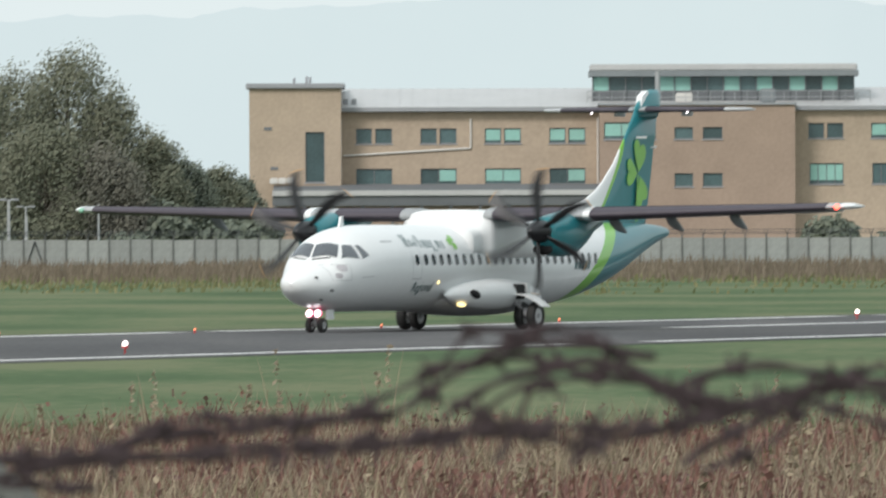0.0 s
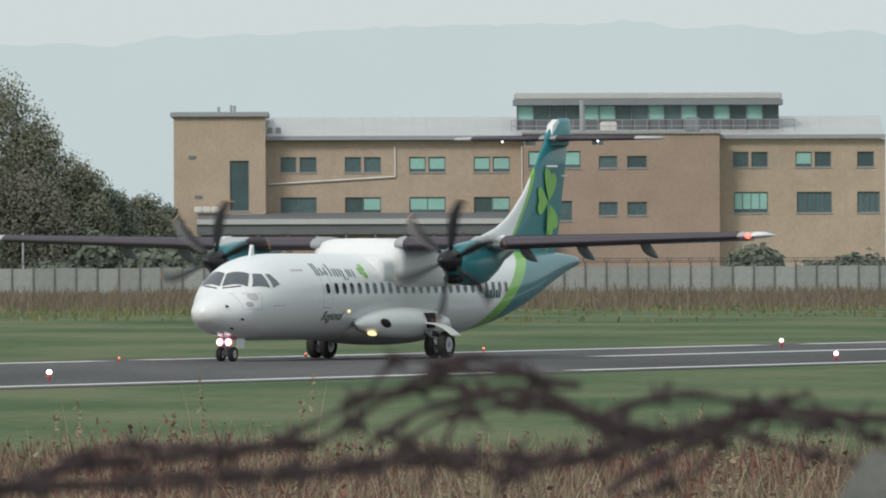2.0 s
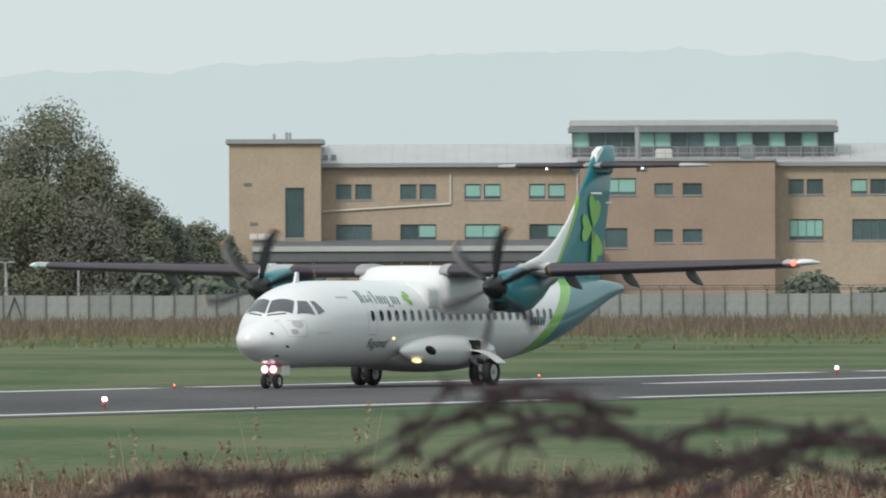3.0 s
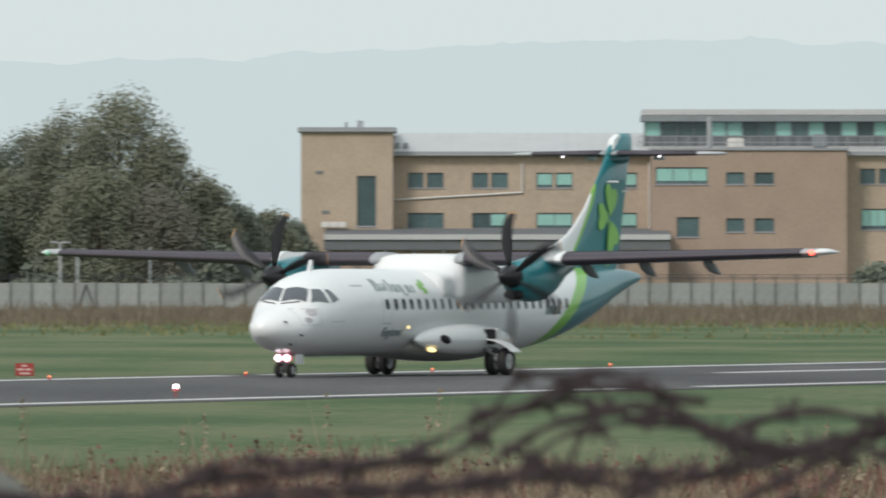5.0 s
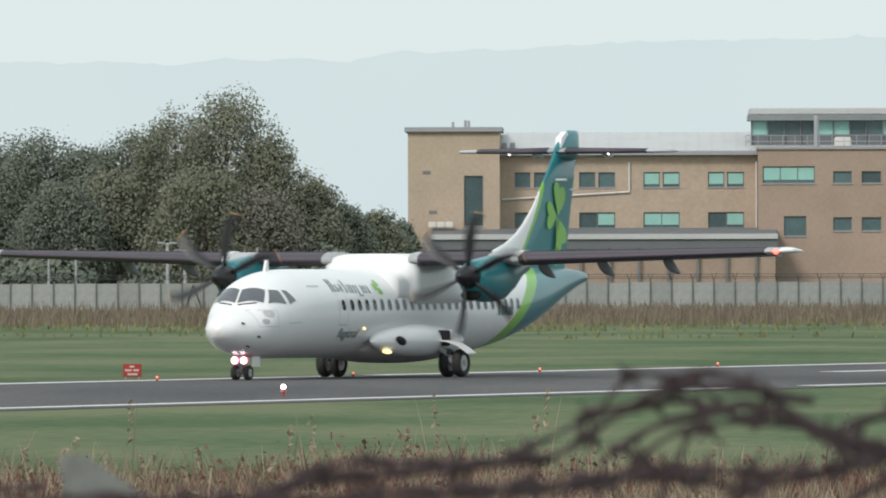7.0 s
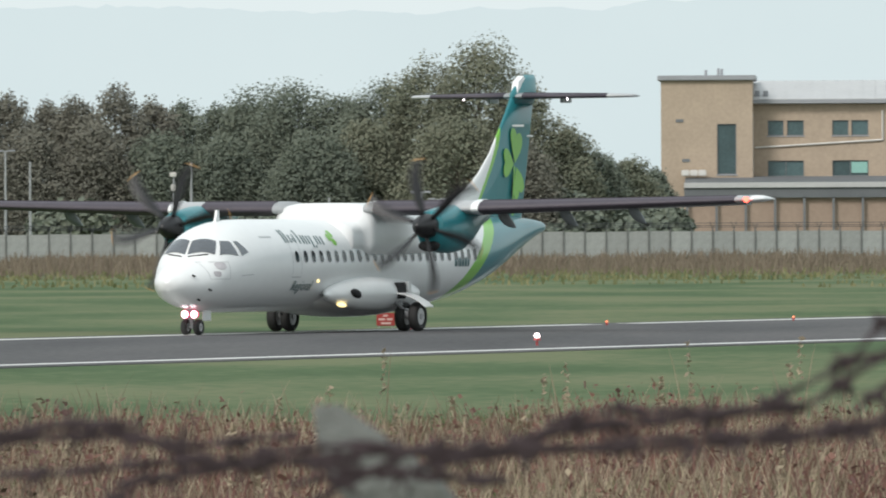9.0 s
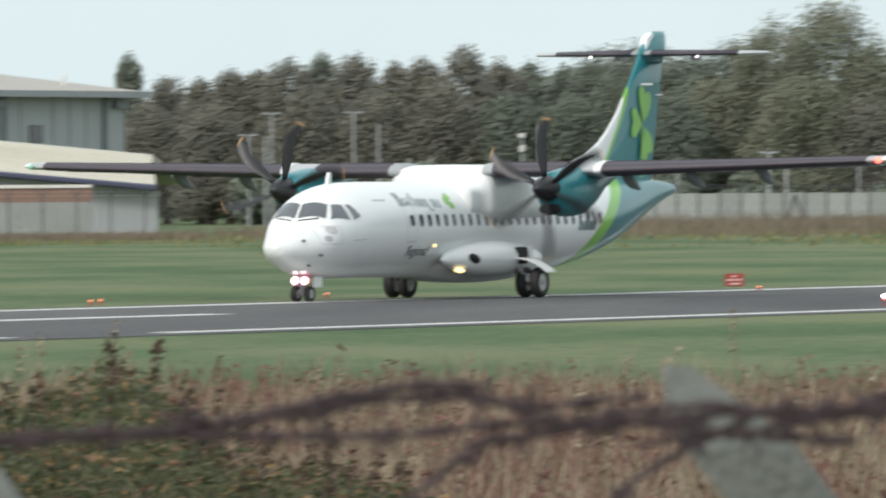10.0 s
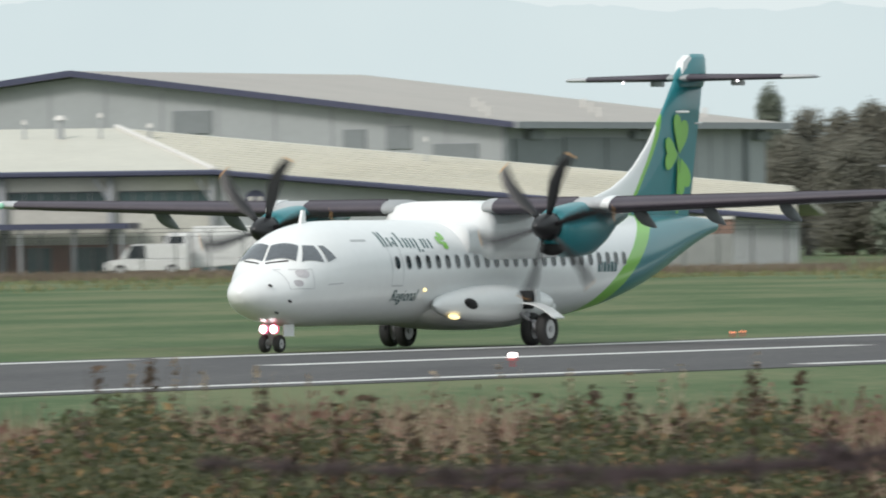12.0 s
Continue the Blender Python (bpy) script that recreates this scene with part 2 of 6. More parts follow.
def cyl(bm, a, b, r0, r1=None, seg=10, caps=True):
    a, b = Vector(a), Vector(b)
    d = b - a
    m = Matrix.Translation((a + b) / 2) @ d.to_track_quat("Z", "Y").to_matrix().to_4x4()
    bmesh.ops.create_cone(bm, cap_ends=caps, segments=seg, radius1=r0, radius2=r0 if r1 is None else r1, depth=d.length, matrix=m)
    return bm


def loft(rings, closed_ends=True):
    """A skin over rings of equal length."""
    bm = bmesh.new()
    vs = [[bm.verts.new(p) for p in ring] for ring in rings]
    k = len(rings[0])
    for a, b in zip(vs, vs[1:]):
        for i in range(k):
            bm.faces.new((a[i], a[(i + 1) % k], b[(i + 1) % k], b[i]))
    if closed_ends:
        bm.faces.new(vs[0][::-1])
        bm.faces.new(vs[-1])
    bmesh.ops.recalc_face_normals(bm, faces=bm.faces)
    return bm


def prism(bm, outline, axis, lo, hi):
    """An outline of 2D points pushed along an axis ('x': outline is y, z; 'y': x, z; 'z': x, y)."""
    def at(p, d):
        return {"x": (d, p[0], p[1]), "y": (p[0], d, p[1]), "z": (p[0], p[1], d)}[axis]
    a = [bm.verts.new(at(p, lo)) for p in outline]
    b = [bm.verts.new(at(p, hi)) for p in outline]
    fs = [bm.faces.new(a), bm.faces.new(b[::-1])]
    k = len(a)
    for i in range(k):
        fs.append(bm.faces.new((a[i], b[i], b[(i + 1) % k], a[(i + 1) % k])))
    bmesh.ops.recalc_face_normals(bm, faces=fs)
    return bm


def boxpart(name, x0, x1, y0, y1, z0, z1, material, parent=None, label="", bevel=0.0):
    return part(name, box(bmesh.new(), x0, x1, y0, y1, z0, z1, bevel), material, parent, label)


# ---- ground, runway, hills ----
R_ANG = 21.0
R_DIR = Vector((-math.sin(radians(R_ANG)), -math.cos(radians(R_ANG)), 0))
R_SIDE = Vector((math.cos(radians(R_ANG)), -math.sin(radians(R_ANG)), 0))
R_NEAR = Vector((0.0, 330.0, 0.0))
R_WIDTH = 26.6
RUNWAY_TOP = 0.015


def strip(name, a0, a1, s0, s1, z, material, thick=0.02):
    """A flat slab along the runway: a along it towards the camera, s across it away from the near edge line."""
    bm = bmesh.new()
    pts = [R_NEAR + R_DIR * a - R_SIDE * s for a, s in ((a0, s0), (a1, s0), (a1, s1), (a0, s1))]
    prism(bm, [(p.x, p.y) for p in pts], "z", z - thick, z)
    return part(name, bm, material)


bm = bmesh.new()
bmesh.ops.create_grid(bm, x_segments=40, y_segments=60, size=1.0, matrix=Matrix.Translation((0, 1900, -0.004)) @ Matrix.Diagonal((2500, 2200, 1, 1)))
tagged(part("ground", bm, M_GRASS), "mown green airfield grass, flat to the horizon", "grass", kind="structure")
tagged(strip("runway", -900, 420, -1.6, R_WIDTH + 1.2, RUNWAY_TOP, M_ASPHALT, 0.05), "worn grey asphalt runway with white edge lines", "runway", kind="structure")


def line(a0, a1, s, w):
    tagged(strip("edge_line", a0, a1, s, s + w, RUNWAY_TOP + 0.006, M_LINE, 0.004), "worn white painted line on the asphalt", "runway marking", kind="structure")


rnd = random.Random(4)
for s, w in ((0.0, 0.75), (R_WIDTH - 1.0, 0.9)):
    a = -700.0
    while a < 380:
        n = rnd.uniform(30, 90)
        line(a, min(a + n, 380), s, w)
        a += n + rnd.uniform(0.4, 9)
for a0 in (-460, -380, -300, -215):
    for s in (18.5, 20.8, 23.0):
        line(a0, a0 + rnd.uniform(40, 60), s, 1.1)
for a0 in (28, 88, 148, -92, -152):
    line(a0, a0 + 31, 15.2, 0.9)


def hills():
    """A far ridge glowing in a painted haze colour, its outline uneven with trees."""
    verts, faces = [], []
    n = 420
    for i in range(n):
        u = i / (n - 1)
        x = -900 + 1500 * u
        h = AH0 + 4 * math.sin(x * 0.011 + 1) + 7 * noise.noise((x * 0.006, 3, 0)) + 2.2 * noise.noise((x * 0.05, 7, 0)) + 1.2 * noise.noise((x * 0.21, 1, 0))
        verts += [(x, 4300, -60), (x, 4300, h), (x, 4460, h - 30)]
    for i in range(n - 1):
        a = 3 * i
        faces += [(a, a + 3, a + 4, a + 1), (a + 1, a + 4, a + 5, a + 2)]
    tagged(raw("backdrop", verts, faces, M_HILL), "wooded hills with pale blue-green haze in their glowing colour", "hills", kind="structure")


AH0 = 78.0
hills()


# ---- the airliner: x forward from the nose tip, y to port, z up from the ground ----
airliner = thing("airliner", "white and teal twin-turboprop airliner rolling on the runway", "airplane")

# distance behind the nose, centre height, half width, half height
STATIONS = [(0.4, 1.48, 0.02, 0.02), (0.46, 1.48, 0.18, 0.17), (0.6, 1.465, 0.36, 0.285), (0.85, 1.47, 0.54, 0.43), (1.25, 1.475, 0.76, 0.585), (1.72, 1.51, 0.96, 0.73), (1.9, 1.6, 1.03, 0.85), (2.08, 1.69, 1.09, 0.96), (2.3, 1.755, 1.15, 1.055),
            (2.95, 1.855, 1.27, 1.21), (3.75, 1.92, 1.36, 1.295), (4.8, 1.95, 1.41, 1.325), (8.0, 1.95, 1.425, 1.33), (12.0, 1.95, 1.425, 1.33), (16.0, 1.95, 1.425, 1.33), (17.6, 2.01, 1.39, 1.28), (19.4, 2.13, 1.27, 1.18), (21.4, 2.33, 1.06, 1.0),
            (23.0, 2.54, 0.82, 0.79), (24.6, 2.78, 0.55, 0.53), (25.8, 2.93, 0.36, 0.335), (26.6, 2.99, 0.22, 0.21), (27.0, 3.0, 0.14, 0.14), (27.18, 3.0, 0.05, 0.05)]


def station(d):
    """Centre height, half width and half height at d metres behind the nose."""
    for i in range(len(STATIONS) - 1):
        a, b = STATIONS[i], STATIONS[i + 1]
        if d <= b[0]:
            t = max(0.0, (d - a[0]) / (b[0] - a[0]))
            p = STATIONS[max(i - 1, 0)]
            q = STATIONS[min(i + 2, len(STATIONS) - 1)]
            out = []
            for k in (1, 2, 3):
                h = b[0] - a[0]
                m0 = (b[k] - p[k]) / max(b[0] - p[0], 1e-6) * h
                m1 = (q[k] - a[k]) / max(q[0] - a[0], 1e-6) * h
                out.append((2 * t**3 - 3 * t**2 + 1) * a[k] + (t**3 - 2 * t**2 + t) * m0 + (-2 * t**3 + 3 * t**2) * b[k] + (t**3 - t**2) * m1)
            return out[0], max(out[1], 0.015), max(out[2], 0.015)
    return STATIONS[-1][1:]


def skin(d, z, side=1, proud=0.0):
    """The point of the hull's skin at d behind the nose and height z, on port (1) or starboard (-1)."""
    c, w, h = station(d)
    s = max(-1.0, min(1.0, (z - c) / h))
    k = math.sqrt(max(0.0, 1 - s * s))
    nrm = Vector((0, side * k / w, s / h)).normalized()
    return Vector((-d, side * w * k, z)) + nrm * proud


def build_hull():
    ds = [0.4, 0.42, 0.46, 0.52, 0.6, 0.72, 0.86] + [1.0 + 0.2 * i for i in range(130)] + [26.9, 27.0, 27.08, 27.18]
    rings, seg = [], 72
    for d in ds:
        c, w, h = station(d)
        rings.append([(-d, w * math.cos(2 * math.pi * i / seg), c + h * math.sin(2 * math.pi * i / seg)) for i in range(seg)])
    part("fuselage", loft(rings), M_HULL, airliner, "white hull with a green band and teal tail", smooth=True)


def hull_mat():
    """White hull paint with the green band and the teal tail of the livery."""
    m = M_WHITE.copy()
    m.name = "livery_paint"
    n, l = m.node_tree.nodes, m.node_tree.links
    co = n.new("ShaderNodeTexCoord")
    sp = n.new("ShaderNodeSeparateXYZ")
    l.new(co.outputs["Object"], sp.inputs[0])

    def math_node(op, a, b=None, c=None):
        k = n.new("ShaderNodeMath")
        k.operation = op
        for i, v in enumerate((a, b, c)):
            if v is None:
                continue
            if isinstance(v, (int, float)):
                k.inputs[i].default_value = v
            else:
                l.new(v, k.inputs[i])
        return k.outputs[0]
    # the band's edge leans forward towards the belly
    low = math_node("MAXIMUM", math_node("SUBTRACT", 3.3, sp.outputs["Z"]), 0.0)
    shift = math_node("MULTIPLY", math_node("POWER", low, 0.72), 2.2)
    e = math_node("ADD", math_node("MULTIPLY", sp.outputs["X"], -1.0), shift)
    green = math_node("GREATER_THAN", e, 21.75)
    teal = math_node("GREATER_THAN", math_node("SUBTRACT", e, math_node("MULTIPLY", low, 0.14)), 22.55)
    base = n["Principled BSDF"].inputs["Base Color"]
    white = base.links[0].from_socket
    for fac, col in ((green, (0.2, 0.5, 0.06, 1)), (teal, (0.012, 0.17, 0.20, 1))):
        mx = n.new("ShaderNodeMix")
        mx.data_type = "RGBA"
        l.new(fac, mx.inputs[0])
        l.new(white, mx.inputs[6])
        mx.inputs[7].default_value = col
        white = mx.outputs[2]
    l.new(white, base)
    return m


M_HULL = hull_mat()
build_hull()


def patch(name, corners, side, material, parent, proud=0.012, label="", steps=6, rim=-0.02):
    """A curved plate laid on the hull between four corners (d, z), with a rim that sinks into the hull."""
    bm = bmesh.new()
    grid = []
    for i in range(steps + 1):
        row = []
        for j in range(steps + 1):
            u, v = i / steps, j / steps
            (d0, z0), (d1, z1), (d2, z2), (d3, z3) = corners
            d = (1 - v) * ((1 - u) * d0 + u * d1) + v * ((1 - u) * d3 + u * d2)
            z = (1 - v) * ((1 - u) * z0 + u * z1) + v * ((1 - u) * z3 + u * z2)
            edge = i in (0, steps) or j in (0, steps)
            row.append(bm.verts.new(skin(d, z, side, rim if edge else proud)))
        grid.append(row)
    for i in range(steps):
        for j in range(steps):
            bm.faces.new((grid[i][j], grid[i + 1][j], grid[i + 1][j + 1], grid[i][j + 1]))
    bmesh.ops.recalc_face_normals(bm, faces=bm.faces)
    return part(name, bm, material, parent, label, smooth=True)


def oval(name, d, z, side, rd, rz, material, parent, proud=0.012, label="", power=2.6):
    """A rounded pane on the hull."""
    bm = bmesh.new()
    k = 16
    mid = bm.verts.new(skin(d, z, side, proud))
    ring = []
    for i in range(k):
        a = 2 * math.pi * i / k
        c, s = math.cos(a), math.sin(a)
        ring.append(bm.verts.new(skin(d + rd * math.copysign(abs(c) ** (2 / power), c), z + rz * math.copysign(abs(s) ** (2 / power), s), side, proud)))
    for i in range(k):
        bm.faces.new((mid, ring[i], ring[(i + 1) % k]))
    bmesh.ops.recalc_face_normals(bm, faces=bm.faces)
    return part(name, bm, material, parent, label)


# cabin windows, doors, cockpit
for side in (1, -1):
    for i in range(24):
        d = 6.86 + 0.533 * i
        oval("cabin_window", d, 2.2, side, 0.15, 0.195, M_SEAM, airliner, 0.006, "oval cabin window in a pale frame")
        oval("window_pane", d, 2.2, side, 0.12, 0.16, M_PANE, airliner, 0.014)


def outline(name, corners, side, width, material, parent):
    """A thin raised frame on the hull round a door or a hatch."""
    bm = bmesh.new()
    pts = []
    k = len(corners)
    for i in range(k):
        a, b = corners[i], corners[(i + 1) % k]
        for j in range(8):
            t = j / 8
            pts.append((a[0] + (b[0] - a[0]) * t, a[1] + (b[1] - a[1]) * t))
    cd, cz = sum(p[0] for p in corners) / k, sum(p[1] for p in corners) / k
    out = [bm.verts.new(skin(d, z, side, 0.008)) for d, z in pts]
    inn = []
    for d, z in pts:
        v = Vector((cd - d, cz - z))
        v = v.normalized() * width * 1.2
        inn.append(bm.verts.new(skin(d + v.x, z + v.y, side, 0.008)))
    m = len(pts)
    for i in range(m):
        bm.faces.new((out[i], out[(i + 1) % m], inn[(i + 1) % m], inn[i]))
    bmesh.ops.recalc_face_normals(bm, faces=bm.faces)
    return part(name, bm, material, parent)


outline("door_seam", [(5.93, 1.6), (6.55, 1.6), (6.55, 2.66), (5.93, 2.66)], 1, 0.03, M_SEAM, airliner)
oval("door_window", 6.26, 2.2, 1, 0.12, 0.16, M_PANE, airliner, 0.016)
outline("hatch_seam", [(1.52, 1.58), (2.3, 1.58), (2.27, 2.08), (1.5, 2.08)], 1, 0.02, M_SEAM, airliner)
oval("crest", 1.98, 1.96, 1, 0.16, 0.1, mat("grey_crest", (0.5, 0.48, 0.5), 0.5), airliner, 0.012)
oval("crest", 1.8, 1.73, 1, 0.12, 0.08, mat("grey_crest_small", (0.42, 0.4, 0.42), 0.5), airliner, 0.012)
patch("name_bar", [(2.75, 1.66), (3.6, 1.7), (3.6, 1.74), (2.75, 1.7)], 1, M_SEAM, airliner, 0.01)
patch("title_bar", [(4.2, 2.74), (5.2, 2.74), (5.2, 2.81), (4.2, 2.81)], 1, M_SEAM, airliner, 0.008)


def windscreen(name, pts, material, proud=0.015):
    """A flat-looking pane of the cockpit from corners (d, angle), the angle up from port over the top."""
    bm = bmesh.new()
    n = 6
    g = []
    for i in range(n + 1):
        row = []
        for j in range(n + 1):
            u, v = i / n, j / n
            d = (1 - v) * ((1 - u) * pts[0][0] + u * pts[1][0]) + v * ((1 - u) * pts[3][0] + u * pts[2][0])
            a = (1 - v) * ((1 - u) * pts[0][1] + u * pts[1][1]) + v * ((1 - u) * pts[3][1] + u * pts[2][1])
            c, w, h = station(d)
            a = radians(a)
            nrm = Vector((0.5, math.cos(a), math.sin(a))).normalized()
            row.append(bm.verts.new(Vector((-d, w * math.cos(a), c + h * math.sin(a))) + nrm * proud))
        g.append(row)
    for i in range(n):
        for j in range(n):
            bm.faces.new((g[i][j], g[i + 1][j], g[i + 1][j + 1], g[i][j + 1]))
    bmesh.ops.recalc_face_normals(bm, faces=bm.faces)
    return part(name, bm, material, airliner, "dark cockpit window", smooth=True)


def on_ring(d, side, y=None, z=None):
    """Corner of a cockpit pane: d behind the nose, and the angle at which the hull has that half width or height."""
    c, w, h = station(d)
    a = math.degrees(math.acos(y / w) if z is None else math.asin((z - c) / h))
    return d, a if side == 1 else 180 - a


for s in (1, -1):
    windscreen("windscreen_pane", [on_ring(1.76, s, y=0.035), on_ring(2.0, s, y=0.78), on_ring(2.37, s, y=0.65), on_ring(2.1, s, y=0.035)], M_SCREEN)
    windscreen("cockpit_side_pane", [on_ring(2.1, s, z=2.26), on_ring(2.77, s, z=2.24), on_ring(2.75, s, z=2.65), on_ring(2.45, s, z=2.66)], M_SCREEN)
    windscreen("cockpit_rear_pane", [on_ring(2.93, s, z=2.24), on_ring(3.3, s, z=2.34), on_ring(3.05, s, z=2.65), on_ring(2.87, s, z=2.65)], M_SCREEN)
    cyl_bm = cyl(bmesh.new(), (-1.66, s * 0.1, station(1.66)[0] + station(1.66)[2] + 0.03), (-1.9, s * 0.62, station(1.9)[0] + station(1.9)[2] * 0.82), 0.018, seg=6)
    part("wiper", cyl_bm, M_DARK, airliner)

# aerials and probes
bm = bmesh.new()
prism(bm, [(-3.95, 3.15), (-3.65, 3.15), (-3.8, 3.55), (-3.92, 3.55)], "y", -0.035, 0.035)
part("blade_aerial", bm, M_WHITE, airliner)
for d, z in ((1.5, 1.3), (1.35, 1.02), (1.0, 1.7)):
    p = skin(d, z, 1)
    part("probe", cyl(bmesh.new(), p, p + Vector((0.05, 0.1, -0.03)), 0.03, seg=6), M_DARK, airliner)


def section(chord, thick, n=14):
    """A wing section from the nose back round: (behind the nose, height)."""
    out = []
    for i in range(n + 1):
        x = 0.5 * (1 - math.cos(math.pi * i / n))
        out.append((x, 5 * thick * (0.2969 * math.sqrt(x) - 0.126 * x - 0.3516 * x**2 + 0.2843 * x**3 - 0.1015 * x**4) * 1.25))
    for i in range(n - 1, 0, -1):
        x = 0.5 * (1 - math.cos(math.pi * i / n))
        out.append((x, -5 * thick * (0.2969 * math.sqrt(x) - 0.126 * x - 0.3516 * x**2 + 0.2843 * x**3 - 0.1015 * x**4) * 0.75))
    return [(x * chord, z * chord) for x, z in out]


def wing_line(y):
    """Leading edge, chord, height and thickness of the wing at y metres from the middle."""
    y = abs(y)
    if y < 5.0:
        return 11.05, 2.57, 3.54, 0.16
    t = (y - 5.0) / 8.5
    return 11.05 + 0.6 * t, 2.57 - 1.0 * t, 3.54 + 0.24 * t, 0.16 - 0.03 * t


def span(ys, cut=None, grow=0.0, caps=True):
    rings = []
    for y in ys:
        le, ch, z, th = wing_line(y)
        sec = section(ch, th)
        if cut is not None:
            sec = [(min(x, cut * ch), z2) for x, z2 in sec]
        rings.append([(-(le + x - grow * (1 if x < 0.3 * ch else -1)), y, z + z2 * (1 + grow * 6)) for x, z2 in sec])
    return loft(rings, caps)


for s, nm in ((1, "port"), (-1, "starboard")):
    part("wing", span([s * y for y in (1.3, 3.3, 4.9, 7, 9, 11, 12.6, 13.2)]), M_WING, airliner, "pale grey high wing with a dark leading edge", smooth=True)
    part("deicing_boot", span([s * y for y in (1.6, 2.8, 3.9)], 0.16, 0.012, False), M_BOOT, airliner, "dark rubber leading-edge boot", smooth=True)
    part("deicing_boot", span([s * y for y in (4.95, 7, 9, 11, 12.75)], 0.16, 0.012, False), M_BOOT, airliner, "dark rubber leading-edge boot", smooth=True)
    part("wing_collar", span([s * y for y in (4.72, 4.95)], 0.3, 0.02), M_WHITE, airliner)
    le, ch, z, th = wing_line(13.2)
    rings = []
    for t in (0.0, 0.4, 0.75, 0.95, 1.0):
        sc = math.sqrt(1 - 0.93 * t * t)
        rings.append([(-(le + 0.55 * t * 0.6 + x * sc), s * (13.2 + 0.33 * t), z + 0.02 * t + z2 * sc) for x, z2 in section(ch, th)])
    part("wing_tip", loft(rings), M_WHITE, airliner, "white rounded wing tip", smooth=True)
    bm = bmesh.new()
    bmesh.ops.create_icosphere(bm, subdivisions=2, radius=0.085, matrix=Matrix.Translation((-le + 0.02, s * 13.12, z)))
    part("navigation_light", bm, M_RED if s == 1 else mat("green_lamp_lens", (0.3, 0.6, 0.45), 0.2), airliner)
    # flap-track fairings under the wing
    for y in (5.05, 6.95, 9.05):
        le, ch, z, th = wing_line(y)
        rings = []
        for k in range(9):
            t = k / 8
            r = 0.02 + 0.1 * math.sin(math.pi * min(1, t * 1.02)) ** 0.7
            rings.append([(-(le + 1.2 + 1.3 * t), s * y + r * 0.75 * math.cos(a), z - 0.12 - 0.42 * t ** 1.2 + r * (2.2 - 1.2 * t) * math.sin(a)) for a in [2 * math.pi * i / 10 for i in range(10)]])
        part("flap_fairing", loft(rings), M_CLADDARK, airliner, smooth=True)
    for y0, y1 in ((1.5, 3.2), (5.0, 8.4), (8.5, 12.6)):
        rr = []
        for y in (s * y0, s * y1):
            le, ch, z, th = wing_line(y)
            rr.append([(-(le + ch * a), y, z + b) for a, b in ((0.78, 0.02), (1.02, -0.10), (1.02, -0.13), (0.76, -0.12))])
        part("flap", loft(rr), M_WING, airliner)
    for y in (12.0, 9.6, 7.4):
        le, ch, z, th = wing_line(y)
        part("static_wick", cyl(bmesh.new(), (-(le + ch), s * y, z - 0.05), (-(le + ch + 0.25), s * y, z - 0.07), 0.012, seg=5), M_DARK, airliner)

# the hump over the hull that carries the wing
rings = []
for k in range(45):
    t = k / 44
    d = 10.2 + 6.4 * t
    front = min(1.0, max(0.0, (d - 10.98) / 0.22))
    up = 0.16 * min(1.0, (d - 10.2) / 0.78) ** 2 if d < 10.98 else 0.16 + 0.84 * math.sin(math.pi * front / 2)
    if d > 13.2:
        up = max(0.0, math.cos(math.pi * (d - 13.2) / 6.8)) ** 0.8
    top = 3.2 + 0.545 * up
    half = 1.36 + 0.25 * up
    pts = []
    for i in range(40):
        a = 2 * math.pi * i / 40
        ca, sa = math.cos(a), math.sin(a)
        pts.append((-d, half * math.copysign(abs(ca) ** 0.5, ca), 2.55 + ((top - 2.55) * abs(sa) ** 0.45 if sa > 0 else -0.5 * abs(sa))))
    rings.append(pts)
part("wing_fairing", loft(rings), M_WHITE, airliner, "white fairing where the wing meets the hull", smooth=True)

# belly fairing with the wheel bays
rings = []
for k in range(41):
    t = k / 40
    d = 8.3 + 8.0 * t
    b = math.sin(math.pi * t) ** 0.55
    pts = []
    for i in range(32):
        a = 2 * math.pi * i / 32
        ca, sa = math.cos(a), math.sin(a)
        pts.append((-d, (0.6 + 0.95 * b) * math.copysign(abs(ca) ** 0.8, ca), 0.98 + (0.1 + 0.46 * b) * math.copysign(abs(sa) ** 0.9, sa)))
    rings.append(pts)
belly = part("belly_fairing", loft(rings), M_WHITE, airliner, "white belly fairing over the main wheels", smooth=True)
for s in (1, -1):
    rings = []
    for k in range(25):
        t = k / 24
        r = math.sin(math.pi * t) ** 0.5
        rings.append([(-(8.2 + 6.6 * t), s * (1.36 + 0.54 * r * math.cos(a)), 1.1 + 0.5 * r * math.sin(a)) for a in [2 * math.pi * i / 20 for i in range(20)]])
    part("wheel_sponson", loft(rings), M_WHITE, airliner, "rounded white sponson for the main wheels", smooth=True)
    bm = bmesh.new()
    bmesh.ops.create_icosphere(bm, subdivisions=3, radius=1.0, matrix=Matrix.Translation((-9.55, s * 1.76, 1.12)) @ Matrix.Rotation(radians(-12), 4, "Y") @ Matrix.Diagonal((0.33, 0.1, 0.13, 1)))
    part("air_inlet", bm, M_DARK, airliner, "dark oval air inlet")
    bm = bmesh.new()
    bmesh.ops.create_icosphere(bm, subdivisions=3, radius=1.0, matrix=Matrix.Translation((-9.0, s * 1.55, 0.79)) @ Matrix.Rotation(radians(-8), 4, "X") @ Matrix.Diagonal((0.2, 0.13, 0.06, 1)))
    part("landing_light", bm, M_AMBER, airliner, "lit warm landing light")


